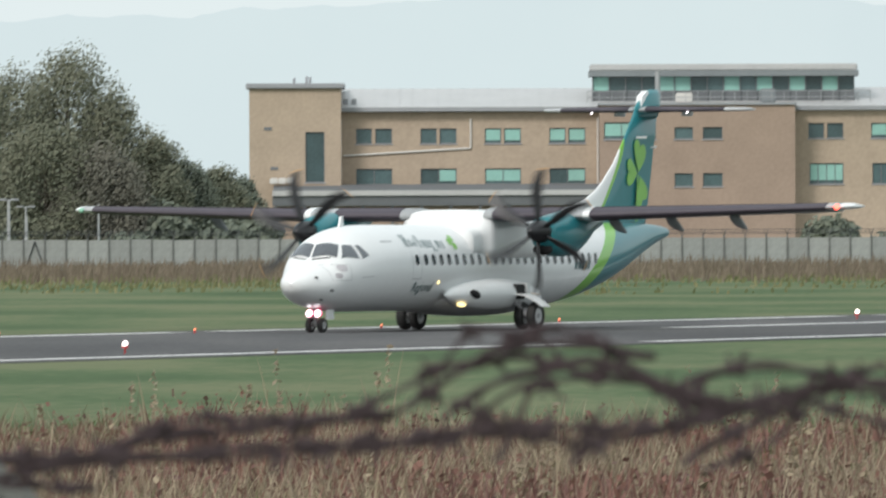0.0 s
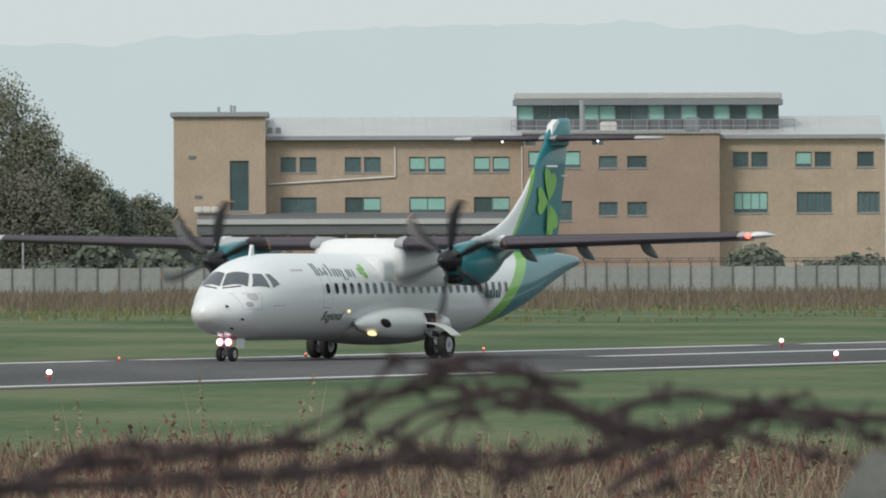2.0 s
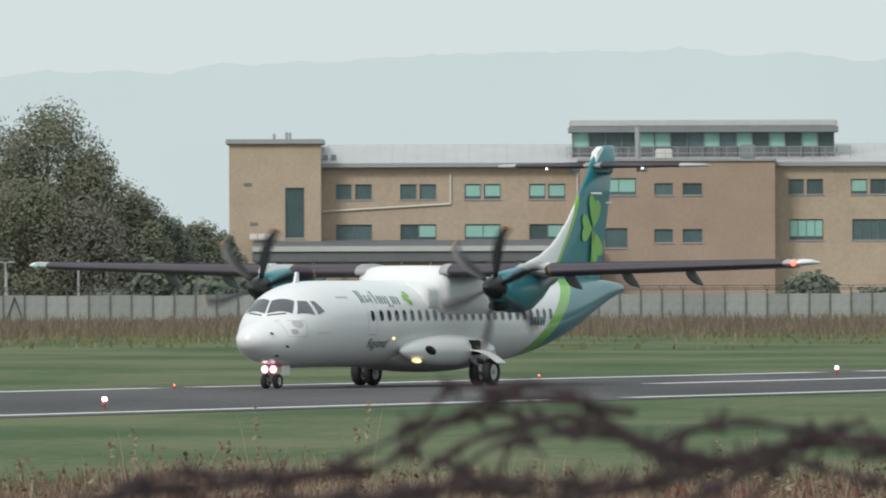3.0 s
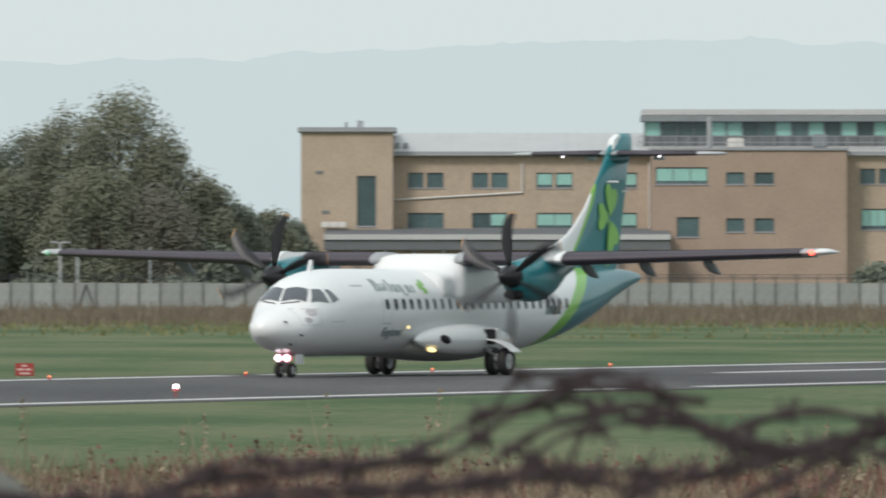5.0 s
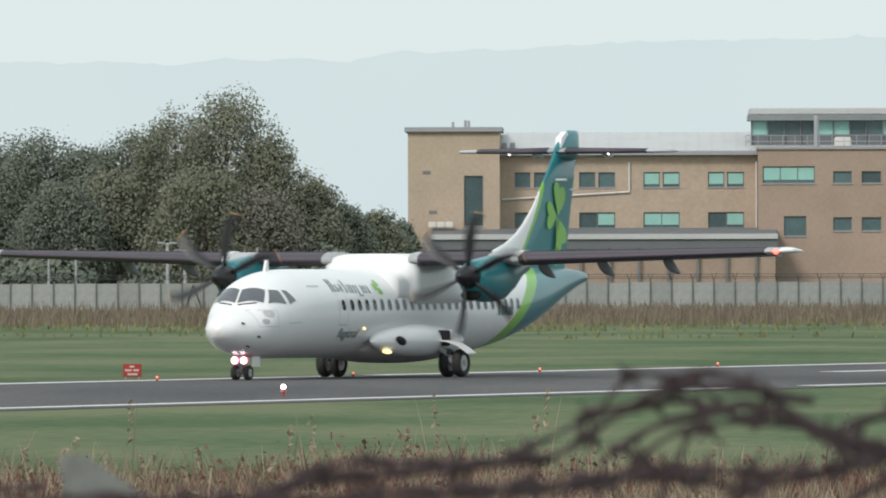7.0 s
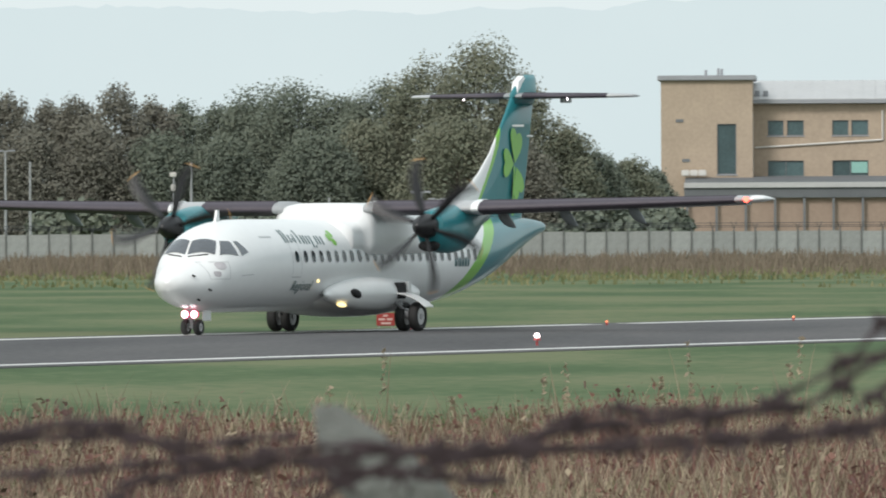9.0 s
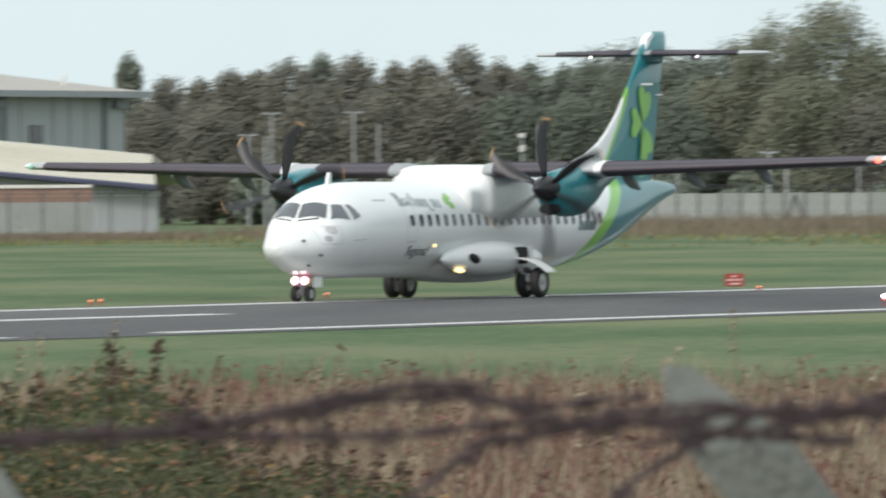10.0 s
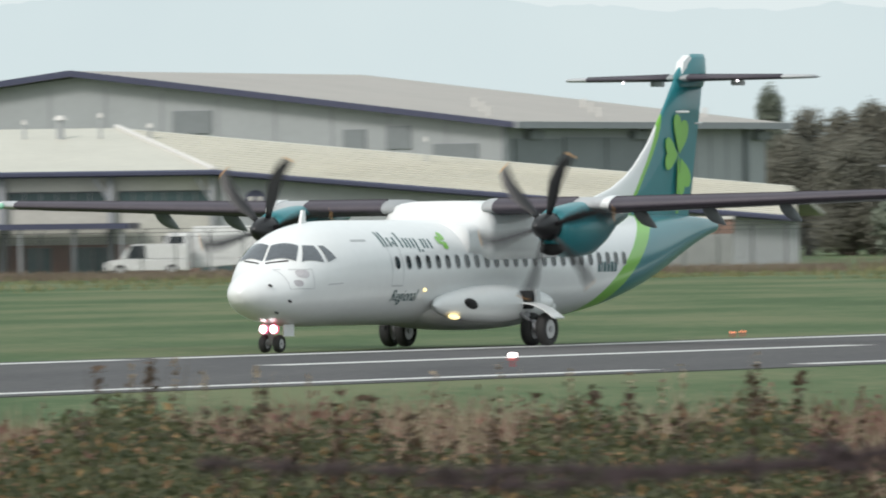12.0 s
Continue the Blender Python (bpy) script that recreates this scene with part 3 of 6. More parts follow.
# tail
def fin():
    bm = bmesh.new()
    rows = [(2.7, 17.6, 25.35, 0.26), (3.25, 17.8, 25.5, 0.24), (3.6, 18.7, 25.6, 0.22), (3.8, 19.85, 25.65, 0.21), (4.05, 20.95, 25.72, 0.2), (4.35, 21.75, 25.8, 0.19), (4.65, 22.3, 25.88, 0.19), (5.2, 23.08, 26.02, 0.18), (6.1, 24.0, 26.24, 0.16), (7.0, 24.8, 26.45, 0.15)]
    rings = []
    for z, le, te, th in rows:
        n = 12
        pts = []
        for i in range(2 * n):
            t = i / n if i <= n else (2 * n - i) / n
            x = 0.5 * (1 - math.cos(math.pi * t))
            y = th * 1.9 * (0.2969 * math.sqrt(x) - 0.126 * x - 0.3516 * x * x + 0.2843 * x**3 - 0.1015 * x**4) * 2.6
            pts.append((-(le + (te - le) * x), y if i <= n else -y, z))
        rings.append(pts)
    return loft(rings)


def fin_mat():
    """Teal with a green and a white edge that follow the front of the fin."""
    m = M_TEAL.copy()
    m.name = "fin_paint"
    n, l = m.node_tree.nodes, m.node_tree.links
    co = n.new("ShaderNodeTexCoord")
    sp = n.new("ShaderNodeSeparateXYZ")
    l.new(co.outputs["Object"], sp.inputs[0])
    cur = n.new("ShaderNodeFloatCurve")
    pts = cur.mapping.curves[0].points
    table = [(2.9, 21.4), (3.6, 21.85), (4.2, 22.4), (5.0, 23.12), (5.6, 23.55), (6.0, 23.7), (7.0, 23.85)]
    for i, (z, d) in enumerate(table):
        x, y = (z - 2.9) / 4.1, (d - 21.0) / 4.0
        if i < 2:
            pts[i].location = (x, y)
        else:
            pts.new(x, y)
    pts[0].location, pts[len(table) - 1].location = (0, 0.25), (1, 0.7)
    for p, (z, d) in zip(sorted(pts, key=lambda q: q.location[0]), table):
        p.location = ((z - 2.9) / 4.1, (d - 21.0) / 4.0)
    cur.mapping.update()
    rz = n.new("ShaderNodeMapRange")
    rz.inputs["From Min"].default_value, rz.inputs["From Max"].default_value = 2.9, 7.0
    l.new(sp.outputs["Z"], rz.inputs["Value"])
    l.new(rz.outputs[0], cur.inputs["Value"])
    d = n.new("ShaderNodeMath")
    d.operation = "MULTIPLY_ADD"
    d.inputs[1].default_value, d.inputs[2].default_value = -0.25, -5.25
    l.new(sp.outputs["X"], d.inputs[0])
    base = n["Principled BSDF"].inputs["Base Color"]
    col = base.links[0].from_socket
    for off, c in ((0.05, (0.2, 0.5, 0.06, 1)), (0.0, (0.78, 0.79, 0.79, 1))):
        s = n.new("ShaderNodeMath")
        s.operation = "SUBTRACT"
        s.inputs[1].default_value = off
        l.new(d.outputs[0], s.inputs[0])
        lt = n.new("ShaderNodeMath")
        lt.operation = "LESS_THAN"
        l.new(s.outputs[0], lt.inputs[0])
        l.new(cur.outputs[0], lt.inputs[1])
        mx = n.new("ShaderNodeMix")
        mx.data_type = "RGBA"
        l.new(lt.outputs[0], mx.inputs[0])
        l.new(col, mx.inputs[6])
        mx.inputs[7].default_value = c
        col = mx.outputs[2]
    l.new(col, base)
    return m


part("fin", fin(), fin_mat(), airliner, "teal fin with a white and green front edge", smooth=True)
rings = []
for t, z, le, te, th in ((0, 6.72, 24.75, 26.42, 0.13), (0.3, 7.0, 24.7, 26.6, 0.14), (0.6, 7.2, 25.0, 26.6, 0.14), (0.85, 7.47, 25.35, 26.58, 0.12), (1, 7.6, 25.75, 26.5, 0.05)):
    rings.append([(-(le + (te - le) * (0.5 - 0.5 * math.cos(a))), th * math.sin(a), z) for a in [2 * math.pi * i / 20 for i in range(20)]])
part("tail_bullet", loft(rings), M_TEAL, airliner, "teal fairing on top of the fin", smooth=True)
bm = bmesh.new()
prism(bm, [(-25.0, 7.05), (-25.12, 7.38), (-25.5, 7.56), (-25.6, 7.48), (-25.35, 7.3), (-25.25, 7.05)], "y", -0.1, 0.1)
part("bullet_front", bm, M_WHITE, airliner, "white front of the fin-top fairing")
for s in (1, -1):
    rings = []
    for y, le, ch, z in ((0.1, 24.85, 1.6, 6.93), (1.5, 25.05, 1.35, 6.93), (3.1, 25.3, 1.08, 6.93), (3.58, 25.42, 0.9, 6.93), (3.68, 25.65, 0.4, 6.93)):
        rings.append([(-(le + x), s * y, z + z2) for x, z2 in section(ch, 0.12)])
    part("tailplane", loft(rings), M_WING, airliner, "grey tailplane with a dark leading edge", smooth=True)
    rings = []
    for y, le, ch in ((0.3, 24.86, 1.58), (1.5, 25.04, 1.35), (2.9, 25.26, 1.1)):
        rings.append([(-(le - 0.012 + min(x, 0.14 * ch)), s * y, 6.93 + z2 * 1.1) for x, z2 in section(ch, 0.12)])
    part("deicing_boot", loft(rings), M_BOOT, airliner, smooth=True)
    part("hinge_fairing", box(bmesh.new(), -26.5, -25.8, s * 1.2 - 0.05, s * 1.2 + 0.05, 6.74, 6.88, 0.02), M_WING, airliner)
    bm = bmesh.new()
    bmesh.ops.create_icosphere(bm, subdivisions=1, radius=0.035, matrix=Matrix.Translation((-25.1, s * 1.7, 6.85)))
    part("tail_lamp", bm, M_LAND, airliner)


def shamrock(parent, at, size, side=1):
    """Three heart-shaped leaves and a stem, laid on the fin's flank."""
    def heart(cx, cz, rot, sc, name):
        bm = bmesh.new()
        pts = []
        for i in range(28):
            a = 2 * math.pi * i / 28
            x = 0.50 * math.sin(a) ** 3
            z = 0.42 * math.cos(a) - 0.16 * math.cos(2 * a) - 0.06 * math.cos(3 * a) + 0.5
            c, s_ = math.cos(radians(rot)), math.sin(radians(rot))
            pts.append((at[0] + cx + sc[0] * (x * c - z * s_), at[2] + cz + sc[1] * (x * s_ + z * c)))
        prism(bm, pts, "y", at[1] - 0.006 * side, at[1] + 0.006 * side)
        part(name, bm, M_GREEN, parent, "bright green clover leaf")
    heart(-0.02, 0.05, 14, (size * 0.92, size * 1.25), "clover_leaf")
    heart(0.08, 0.0, -86, (size * 0.92, size * 0.95), "clover_leaf")
    heart(-0.12, -0.1, 158, (size * 0.84, size * 1.15), "clover_leaf")
    bm = bmesh.new()
    prism(bm, [(at[0] - 0.02, at[2] - 0.05), (at[0] + 0.06, at[2] - 0.05), (at[0] + 0.22, at[2] - 1.55), (at[0] + 0.12, at[2] - 1.55)], "y", at[1] - 0.005, at[1] + 0.005)
    part("clover_stem", bm, M_GREEN, parent)


for s in (1, -1):
    shamrock(airliner, (-24.72, s * 0.13, 4.9), 0.92, s)
part("fin_lamp", cyl(bmesh.new(), (-24.6, 0.0, 6.05), (-25.0, 0.3, 6.05), 0.035, seg=6), M_WHITE, airliner)
part("fin_lamp", cyl(bmesh.new(), (-25.9, 0.0, 5.75), (-26.25, 0.05, 5.75), 0.03, seg=6), M_WHITE, airliner)


# engines
def nacelle(s):
    y = s * 4.05
    rings = []
    for d, z, w, h in ((9.5, 3.16, 0.3, 0.3), (9.52, 3.14, 0.38, 0.42), (9.75, 3.08, 0.44, 0.56), (10.3, 3.05, 0.5, 0.66), (10.9, 3.08, 0.52, 0.7), (11.5, 3.12, 0.51, 0.68), (12.1, 3.24, 0.46, 0.54), (12.7, 3.42, 0.38, 0.34), (13.4, 3.5, 0.26, 0.22), (13.9, 3.54, 0.08, 0.08)):
        rings.append([(-d, y + w * math.copysign(abs(math.cos(a)) ** 0.85, math.cos(a)), z - 0.11 + h * math.copysign(abs(math.sin(a)) ** 0.9, math.sin(a))) for a in [2 * math.pi * i / 36 for i in range(36)]])
    nac = part("nacelle", loft(rings), M_TEAL, airliner, "teal engine nacelle", smooth=True)
    bm = bmesh.new()
    bmesh.ops.create_icosphere(bm, subdivisions=3, radius=1.0, matrix=Matrix.Translation((-9.62, y, 2.49)) @ Matrix.Diagonal((0.16, 0.34, 0.17, 1)))
    part("intake", bm, M_DARK, nac, "dark air intake under the spinner", smooth=True)


def blade(k):
    rings = []
    for r, ch, th, tw, sweep in ((0.28, 0.14, 0.12, 60, 0), (0.5, 0.2, 0.09, 52, 0.01), (0.8, 0.3, 0.06, 44, 0.03), (1.15, 0.34, 0.045, 36, 0.05), (1.5, 0.33, 0.035, 30, 0.02), (1.75, 0.29, 0.025, 26, -0.06), (1.9, 0.22, 0.02, 24, -0.13), (1.965, 0.1, 0.012, 23, -0.18)):
        tw = radians(tw)
        ring = []
        for i in range(12):
            a = 2 * math.pi * i / 12
            u, v = ch / 2 * math.cos(a) + sweep, th / 2 * math.sin(a)
            ring.append((u * math.sin(tw) + v * math.cos(tw), -u * math.cos(tw) + v * math.sin(tw), r))
        rings.append(ring)
    bm = loft(rings)
    for f in bm.faces:
        if f.calc_center_median().z > 1.87:
            f.material_index = 1
    bmesh.ops.rotate(bm, verts=bm.verts, cent=(0, 0, 0), matrix=Matrix.Rotation(2 * math.pi * k / 6, 3, "X"))
    return bm


def propeller(s):
    prop = new("propeller")
    prop.parent = airliner
    prop["label"] = "spinning six-blade black propeller"
    rings = []
    for d, r in ((-0.62, 0.02), (-0.58, 0.09), (-0.45, 0.19), (-0.2, 0.3), (0.05, 0.35), (0.28, 0.36)):
        rings.append([(-d, r * math.cos(a), r * math.sin(a)) for a in [2 * math.pi * i / 24 for i in range(24)]])
    part("spinner", loft(rings), M_BLADE, prop, smooth=True)
    for k in range(6):
        part("blade", blade(k), (M_BLADE, M_BLADETIP), prop, smooth=True)
    return prop


nacelle(1)
nacelle(-1)
prop_port = propeller(1)
prop_starboard = propeller(-1)


# landing gear
def wheel(x, y, r, w, parent=None):
    rings = []
    for t in range(33):
        a = 2 * math.pi * t / 32
        rings.append([(x + (r - w * 0.32 + w * 0.32 * math.cos(b)) * math.sin(a), y + w * 0.5 * math.copysign(abs(math.sin(b)) ** 0.7, math.sin(b)), r + (r - w * 0.32 + w * 0.32 * math.cos(b)) * math.cos(a)) for b in [2 * math.pi * i / 12 for i in range(12)]])
    wh = part("wheel", loft(rings, False), M_TYRE, airliner, "black rubber tyre", smooth=True)
    part("rim", cyl(bmesh.new(), (x, y - w * 0.36, r), (x, y + w * 0.36, r), r * 0.56, seg=24), M_RIM, wh, "pale grey wheel rim")
    part("hub", cyl(bmesh.new(), (x, y - w * 0.44, r), (x, y + w * 0.44, r), r * 0.2, seg=12), M_STRUT, wh)


for y in (-0.2, 0.2):
    wheel(-2.15, y, 0.225, 0.19)
part("nose_leg", cyl(bmesh.new(), (-2.15, 0, 0.22), (-2.0, 0, 1.0), 0.075, seg=12), M_STRUT, airliner)
part("nose_axle", cyl(bmesh.new(), (-2.15, -0.2, 0.225), (-2.15, 0.2, 0.225), 0.05, seg=8), M_STRUT, airliner)
for s in (1, -1):
    part("nose_gear_door", box(bmesh.new(), -2.75, -2.2, s * 0.3 - 0.012, s * 0.3 + 0.012, 0.4, 0.7, 0.01), M_WHITE, airliner)
    rot = Vector((-2.05, s * 0.145, 0.59))
    lamp = part("taxi_lamp", cyl(bmesh.new(), rot, rot + Vector((0.1, 0, 0)), 0.08, 0.105, seg=18), M_LAND, airliner, "lit white taxi lamp")
    # added glowing ring that stands in for the lamp's pink flare
    part("lamp_flare_ring", cyl(bmesh.new(), rot + Vector((-0.03, 0, 0)), rot + Vector((0.085, 0, 0)), 0.1, 0.122, seg=18), M_PINK, lamp)
for s in (1, -1):
    for y in (1.83, 2.27):
        wheel(-12.75, s * y, 0.43, 0.3)
    part("main_axle", cyl(bmesh.new(), (-12.75, s * 1.75, 0.43), (-12.75, s * 2.35, 0.43), 0.07, seg=10), M_STRUT, airliner)
    part("main_leg", cyl(bmesh.new(), (-12.6, s * 2.05, 0.43), (-12.45, s * 1.5, 1.15), 0.1, seg=12), M_STRUT, airliner)
    part("drag_brace", cyl(bmesh.new(), (-12.6, s * 2.0, 0.55), (-11.85, s * 1.6, 1.1), 0.05, seg=8), M_STRUT, airliner)
    rings = []
    for k in range(9):
        t = k / 8
        y = s * (1.45 + 1.35 * t)
        z = 1.06 + 0.06 * math.sin(math.pi * t) - 0.36 * t**2.6
        rings.append([(-12.1, y, z), (-12.1, y, z + 0.035), (-12.7, y, z + 0.035), (-12.7, y, z)])
    part("main_gear_door", loft(rings), M_WHITE, airliner, "white curved main wheel door", smooth=False)
    part("gear_bay", box(bmesh.new(), -12.8, -12.2, s * 1.2, s * 1.9, 0.95, 1.42, 0.03), M_DARK, airliner)
    part("leg_fairing", box(bmesh.new(), -13.1, -12.82, s * 1.6, s * 1.93, 1.0, 1.45, 0.02), M_WHITE, airliner)
part("beacon", cyl(bmesh.new(), (-8.2, 0, 0.58), (-8.2, 0, 0.5), 0.05, seg=8), M_DARK, airliner)
part("tail_skid", cyl(bmesh.new(), (-18.6, 0, 0.98), (-18.75, 0, 0.86), 0.06, seg=8), M_DARK, airliner)


def lettering(text, d0, z0, size, slant, material, name, stretch=1.0, drop=0.0):
    """Raised letters laid on the port flank, reading aft from d0."""
    cu = bpy.data.curves.new(name, "FONT")
    cu.body = text
    cu.size = size
    cu.extrude = 0.0
    cu.shear = slant
    ob = new(name, cu)
    dg = bpy.context.evaluated_depsgraph_get()
    me = bpy.data.meshes.new_from_object(ob.evaluated_get(dg))
    bpy.data.objects.remove(ob)
    bm = bmesh.new()
    bm.from_mesh(me)
    bmesh.ops.triangulate(bm, faces=bm.faces)
    bmesh.ops.subdivide_edges(bm, edges=[e for e in bm.edges if e.calc_length() > size * 0.25], cuts=2)
    for v in bm.verts:
        d = d0 + v.co.x * stretch
        v.co = skin(d, z0 + v.co.y - drop * (d - d0), 1, 0.018)
    bmesh.ops.recalc_face_normals(bm, faces=bm.faces)
    part(name, bm, material, airliner, "lettering in dark paint")


def bars(d0, z0, widths, h, material, name, gap=0.06):
    d = d0
    for w in widths:
        patch(name, [(d, z0), (d + w, z0), (d + w, z0 + h), (d, z0 + h)], 1, material, airliner, 0.014, steps=4, rim=0.008)
        d += w + gap


# the operator's name as plain bars of its colour, the small word under the windows in letters
for d, low, high in ((5.8, 2.6, 2.97), (5.98, 2.6, 2.97), (6.2, 2.6, 2.83), (6.36, 2.66, 2.72), (6.5, 2.6, 2.84), (6.78, 2.57, 2.95), (7.02, 2.57, 2.81), (7.2, 2.56, 2.81), (7.4, 2.56, 2.8), (7.6, 2.46, 2.8), (7.78, 2.46, 2.52), (7.94, 2.55, 2.79), (8.12, 2.55, 2.79), (8.34, 2.54, 2.78)):
    bars(d, low, (0.085,), high - low, M_DARKTEXT, "title_mark")
lettering("Regional", 6.1, 1.24, 0.4, 0.15, M_DARKTEXT, "flank_lettering")
bars(17.4, 1.86, (0.16, 0.07, 0.16, 0.18, 0.18, 0.16), 0.26, M_DARKTEXT, "registration_mark", 0.06)
for dx, dz in ((0.0, 0.0), (0.24, 0.1), (0.2, -0.13)):
    oval("small_clover", 8.95 + dx, 2.74 + dz, 1, 0.13, 0.1, M_GREEN, airliner, 0.014)
bm = bmesh.new()
bmesh.ops.create_icosphere(bm, subdivisions=2, radius=0.05, matrix=Matrix.Translation(skin(7.8, 1.5, 1, 0.01)))
part("ice_lamp", bm, M_AMBER, airliner, "small lit lamp on the flank")


# ---- the office building behind the airfield ----
def pierced(name, x0, x1, y0, y1, z0, z1, holes, material, parent):
    """A wall slab with rectangular openings (x0, x1, z0, z1) right through it."""
    xs = sorted({x0, x1, *[v for h in holes for v in h[:2]]})
    zs = sorted({z0, z1, *[v for h in holes for v in h[2:]]})
    bm = bmesh.new()
    for a, b in zip(xs, xs[1:]):
        run = None
        for c, d in zip(zs, zs[1:]):
            mx, mz = (a + b) / 2, (c + d) / 2
            solid = not any(h[0] < mx < h[1] and h[2] < mz < h[3] for h in holes)
            if solid:
                run = (run[0], d) if run else (c, d)
            elif run:
                box(bm, a, b, y0, y1, run[0], run[1])
                run = None
        if run:
            box(bm, a, b, y0, y1, run[0], run[1])
    bmesh.ops.remove_doubles(bm, verts=bm.verts, dist=0.001)
    return part(name, bm, material, parent)


def window(parent, x0, x1, y, z0, z1, blind=0.0, bars_=1):
    """A recessed window: frame, pane, sill and, where drawn, a pale blind."""
    w = boxpart("window", x0, x1, y + 0.2, y + 0.26, z0, z1, M_WINDOW, parent)
    bm = bmesh.new()
    t = 0.07
    for a, b, c, d in ((x0, x0 + t, z0, z1), (x1 - t, x1, z0, z1), (x0 + t, x1 - t, z0, z0 + t), (x0 + t, x1 - t, z1 - t, z1)):
        box(bm, a, b, y + 0.1, y + 0.197, c, d)
    for k in range(bars_):
        c = x0 + (x1 - x0) * (k + 1) / (bars_ + 1)
        box(bm, c - 0.035, c + 0.035, y + 0.1, y + 0.196, z0 + t, z1 - t)
    part("window_frame", bm, M_FRAME, w)
    boxpart("window_sill", x0 - 0.08, x1 + 0.08, y - 0.08, y + 0.09, z0 - 0.1, z0 - 0.005, M_FASCIA, w)
    if blind:
        boxpart("blind", x0 + 0.09 + (x1 - x0) * (0.5 if blind > 1 else 0), x1 - 0.09, y + 0.15, y + 0.19, z0 + 0.12 + (z1 - z0) * 0.12, z1 - 0.12, M_BLIND, w, "pale green drawn blind")


office = thing("office_building", "buff brick three-storey office building with green-tinted windows", "building")
OY = 1117.0
upper = (10.63, 12.00)
lower = (6.97, 8.39)
XU = [(-7.92, -6.49), (-6.19, -4.67), (-2.13, -0.66), (-0.40, 1.12), (3.66, 5.13), (5.39, 6.91), (9.45, 10.92), (11.17, 12.70)]
XL = [(-7.92, -4.67), (-2.13, 1.12), (3.66, 6.91), (9.45, 12.70)]
EAVE = 13.47
main_holes = [(a, b, *upper) for a, b in XU] + [(a, b, *lower) for a, b in XL]
mx0, mx1 = -10.05, 13.92
pierced("main_wall", mx0, mx1, OY, OY + 0.4, 0, EAVE, main_holes, M_BRICK, office)
for i, (a, b) in enumerate(XU):
    window(office, a, b, OY, *upper, blind=1 if i in (4, 5, 6, 7) else 0, bars_=0)
for i, (a, b) in enumerate(XL):
    window(office, a, b, OY, *lower, blind=(0, 2, 1, 2)[i], bars_=1)
# stair tower
tx0, tx1 = -17.46, -9.24
TOP = 15.60
tw = (-12.44, -10.71, 7.17, 11.69)
pierced("tower_wall", tx0, tx1, OY - 3, OY - 2.6, 0, TOP, [tw], M_BRICK, office)
window(office, tw[0], tw[1], OY - 3, tw[2], tw[3], bars_=0)
boxpart("tower_side_wall", tx1 - 0.4, tx1, OY - 2.6, OY + 9, 0, TOP, M_BRICK, office)
boxpart("tower_side_wall", tx0, tx0 + 0.4, OY - 2.6, OY + 9, 0, TOP, M_BRICK, office)
boxpart("tower_roof", tx0 - 0.3, tx1 + 0.3, OY - 3.4, OY + 9.4, TOP, TOP + 0.45, M_FASCIA, office, "flat grey roof slab", 0.05)
for x, z in ((-13.45, 0.5), (-12.33, 0.65), (-12.03, 0.6)):
    part("roof_vent", cyl(bmesh.new(), (x, OY, TOP + 0.44), (x, OY, TOP + 0.45 + z), 0.12, seg=8), M_FASCIA, office)
for x, y in ((-15.79, 12.00), (-15.23, 8.44)):
    boxpart("wall_vent", x - 0.35, x + 0.35, OY - 3.06, OY - 2.98, y - 0.14, y + 0.14, M_FRAME, office)
for x in (-15.28, -14.52, -13.76):
    boxpart("air_conditioner", x - 0.35, x + 0.35, OY - 4.2, OY - 3.5, 7.02 + 0.02, 7.58, M_PIPE, office, bevel=0.06)
# sloping metal roof over the main block
bm = bmesh.new()
RIDGE = 15.70
prism(bm, [(OY - 0.6, EAVE + 0.1), (OY - 0.6, EAVE + 0.45), (OY + 11, RIDGE), (OY + 22, EAVE + 0.45), (OY + 22, EAVE + 0.1)], "x", tx1 - 0.5, 46.41)
part("main_roof", bm, M_ROOFMETAL, office, "pale grey sloping metal roof")
for k in range(44):
    x = tx1 + 0.6 + k * 1.15
    bm = bmesh.new()
    prism(bm, [(OY - 0.6, EAVE + 0.46), (OY - 0.6, EAVE + 0.485), (OY + 11, RIDGE + 0.035), (OY + 11, RIDGE + 0.01)], "x", x, x + 0.06)
    part("roof_seam", bm, M_ROOFMETAL, office)
boxpart("gutter", tx1, 13.92, OY - 0.85, OY - 0.62, EAVE + 0.05, EAVE + 0.4, M_FASCIA, office)
for k, (x0, x1) in enumerate(((-9.08, -8.63), (-8.32, -7.87))):
    boxpart("rooflight", x0, x1, OY + 1, OY + 2.2, EAVE + 0.6, 14.69, M_FASCIA, office, bevel=0.05)
# projecting brown block and the far wing
wx0, wx1 = 13.92, 31.43
UP2, LO2 = (10.93, 12.00), (6.67, 7.88)
XB = [(20.62, 22.29), (23.16, 24.93)]
bt = 13.98
terr = (14.32, 18.99, 10.93, 12.45)
pierced("brown_wall", wx0, wx1, OY - 4, OY - 3.6, 0, bt, [(a, b, *UP2) for a, b in XB] + [(a, b, *LO2) for a, b in XB] + [terr, (16.20, 18.23, 6.21, 7.99)], M_BROWNBRICK, office)
for a, b in XB:
    window(office, a, b, OY - 4, *UP2, bars_=0)
    window(office, a, b, OY - 4, *LO2, bars_=0)
window(office, terr[0], terr[1], OY - 4, terr[2], terr[3], blind=1, bars_=2)
window(office, 16.20, 18.23, OY - 4, 6.21, 7.99, bars_=0)
boxpart("brown_side_wall", wx0, wx0 + 0.4, OY - 3.6, OY, 0, bt, M_BROWNBRICK, office)
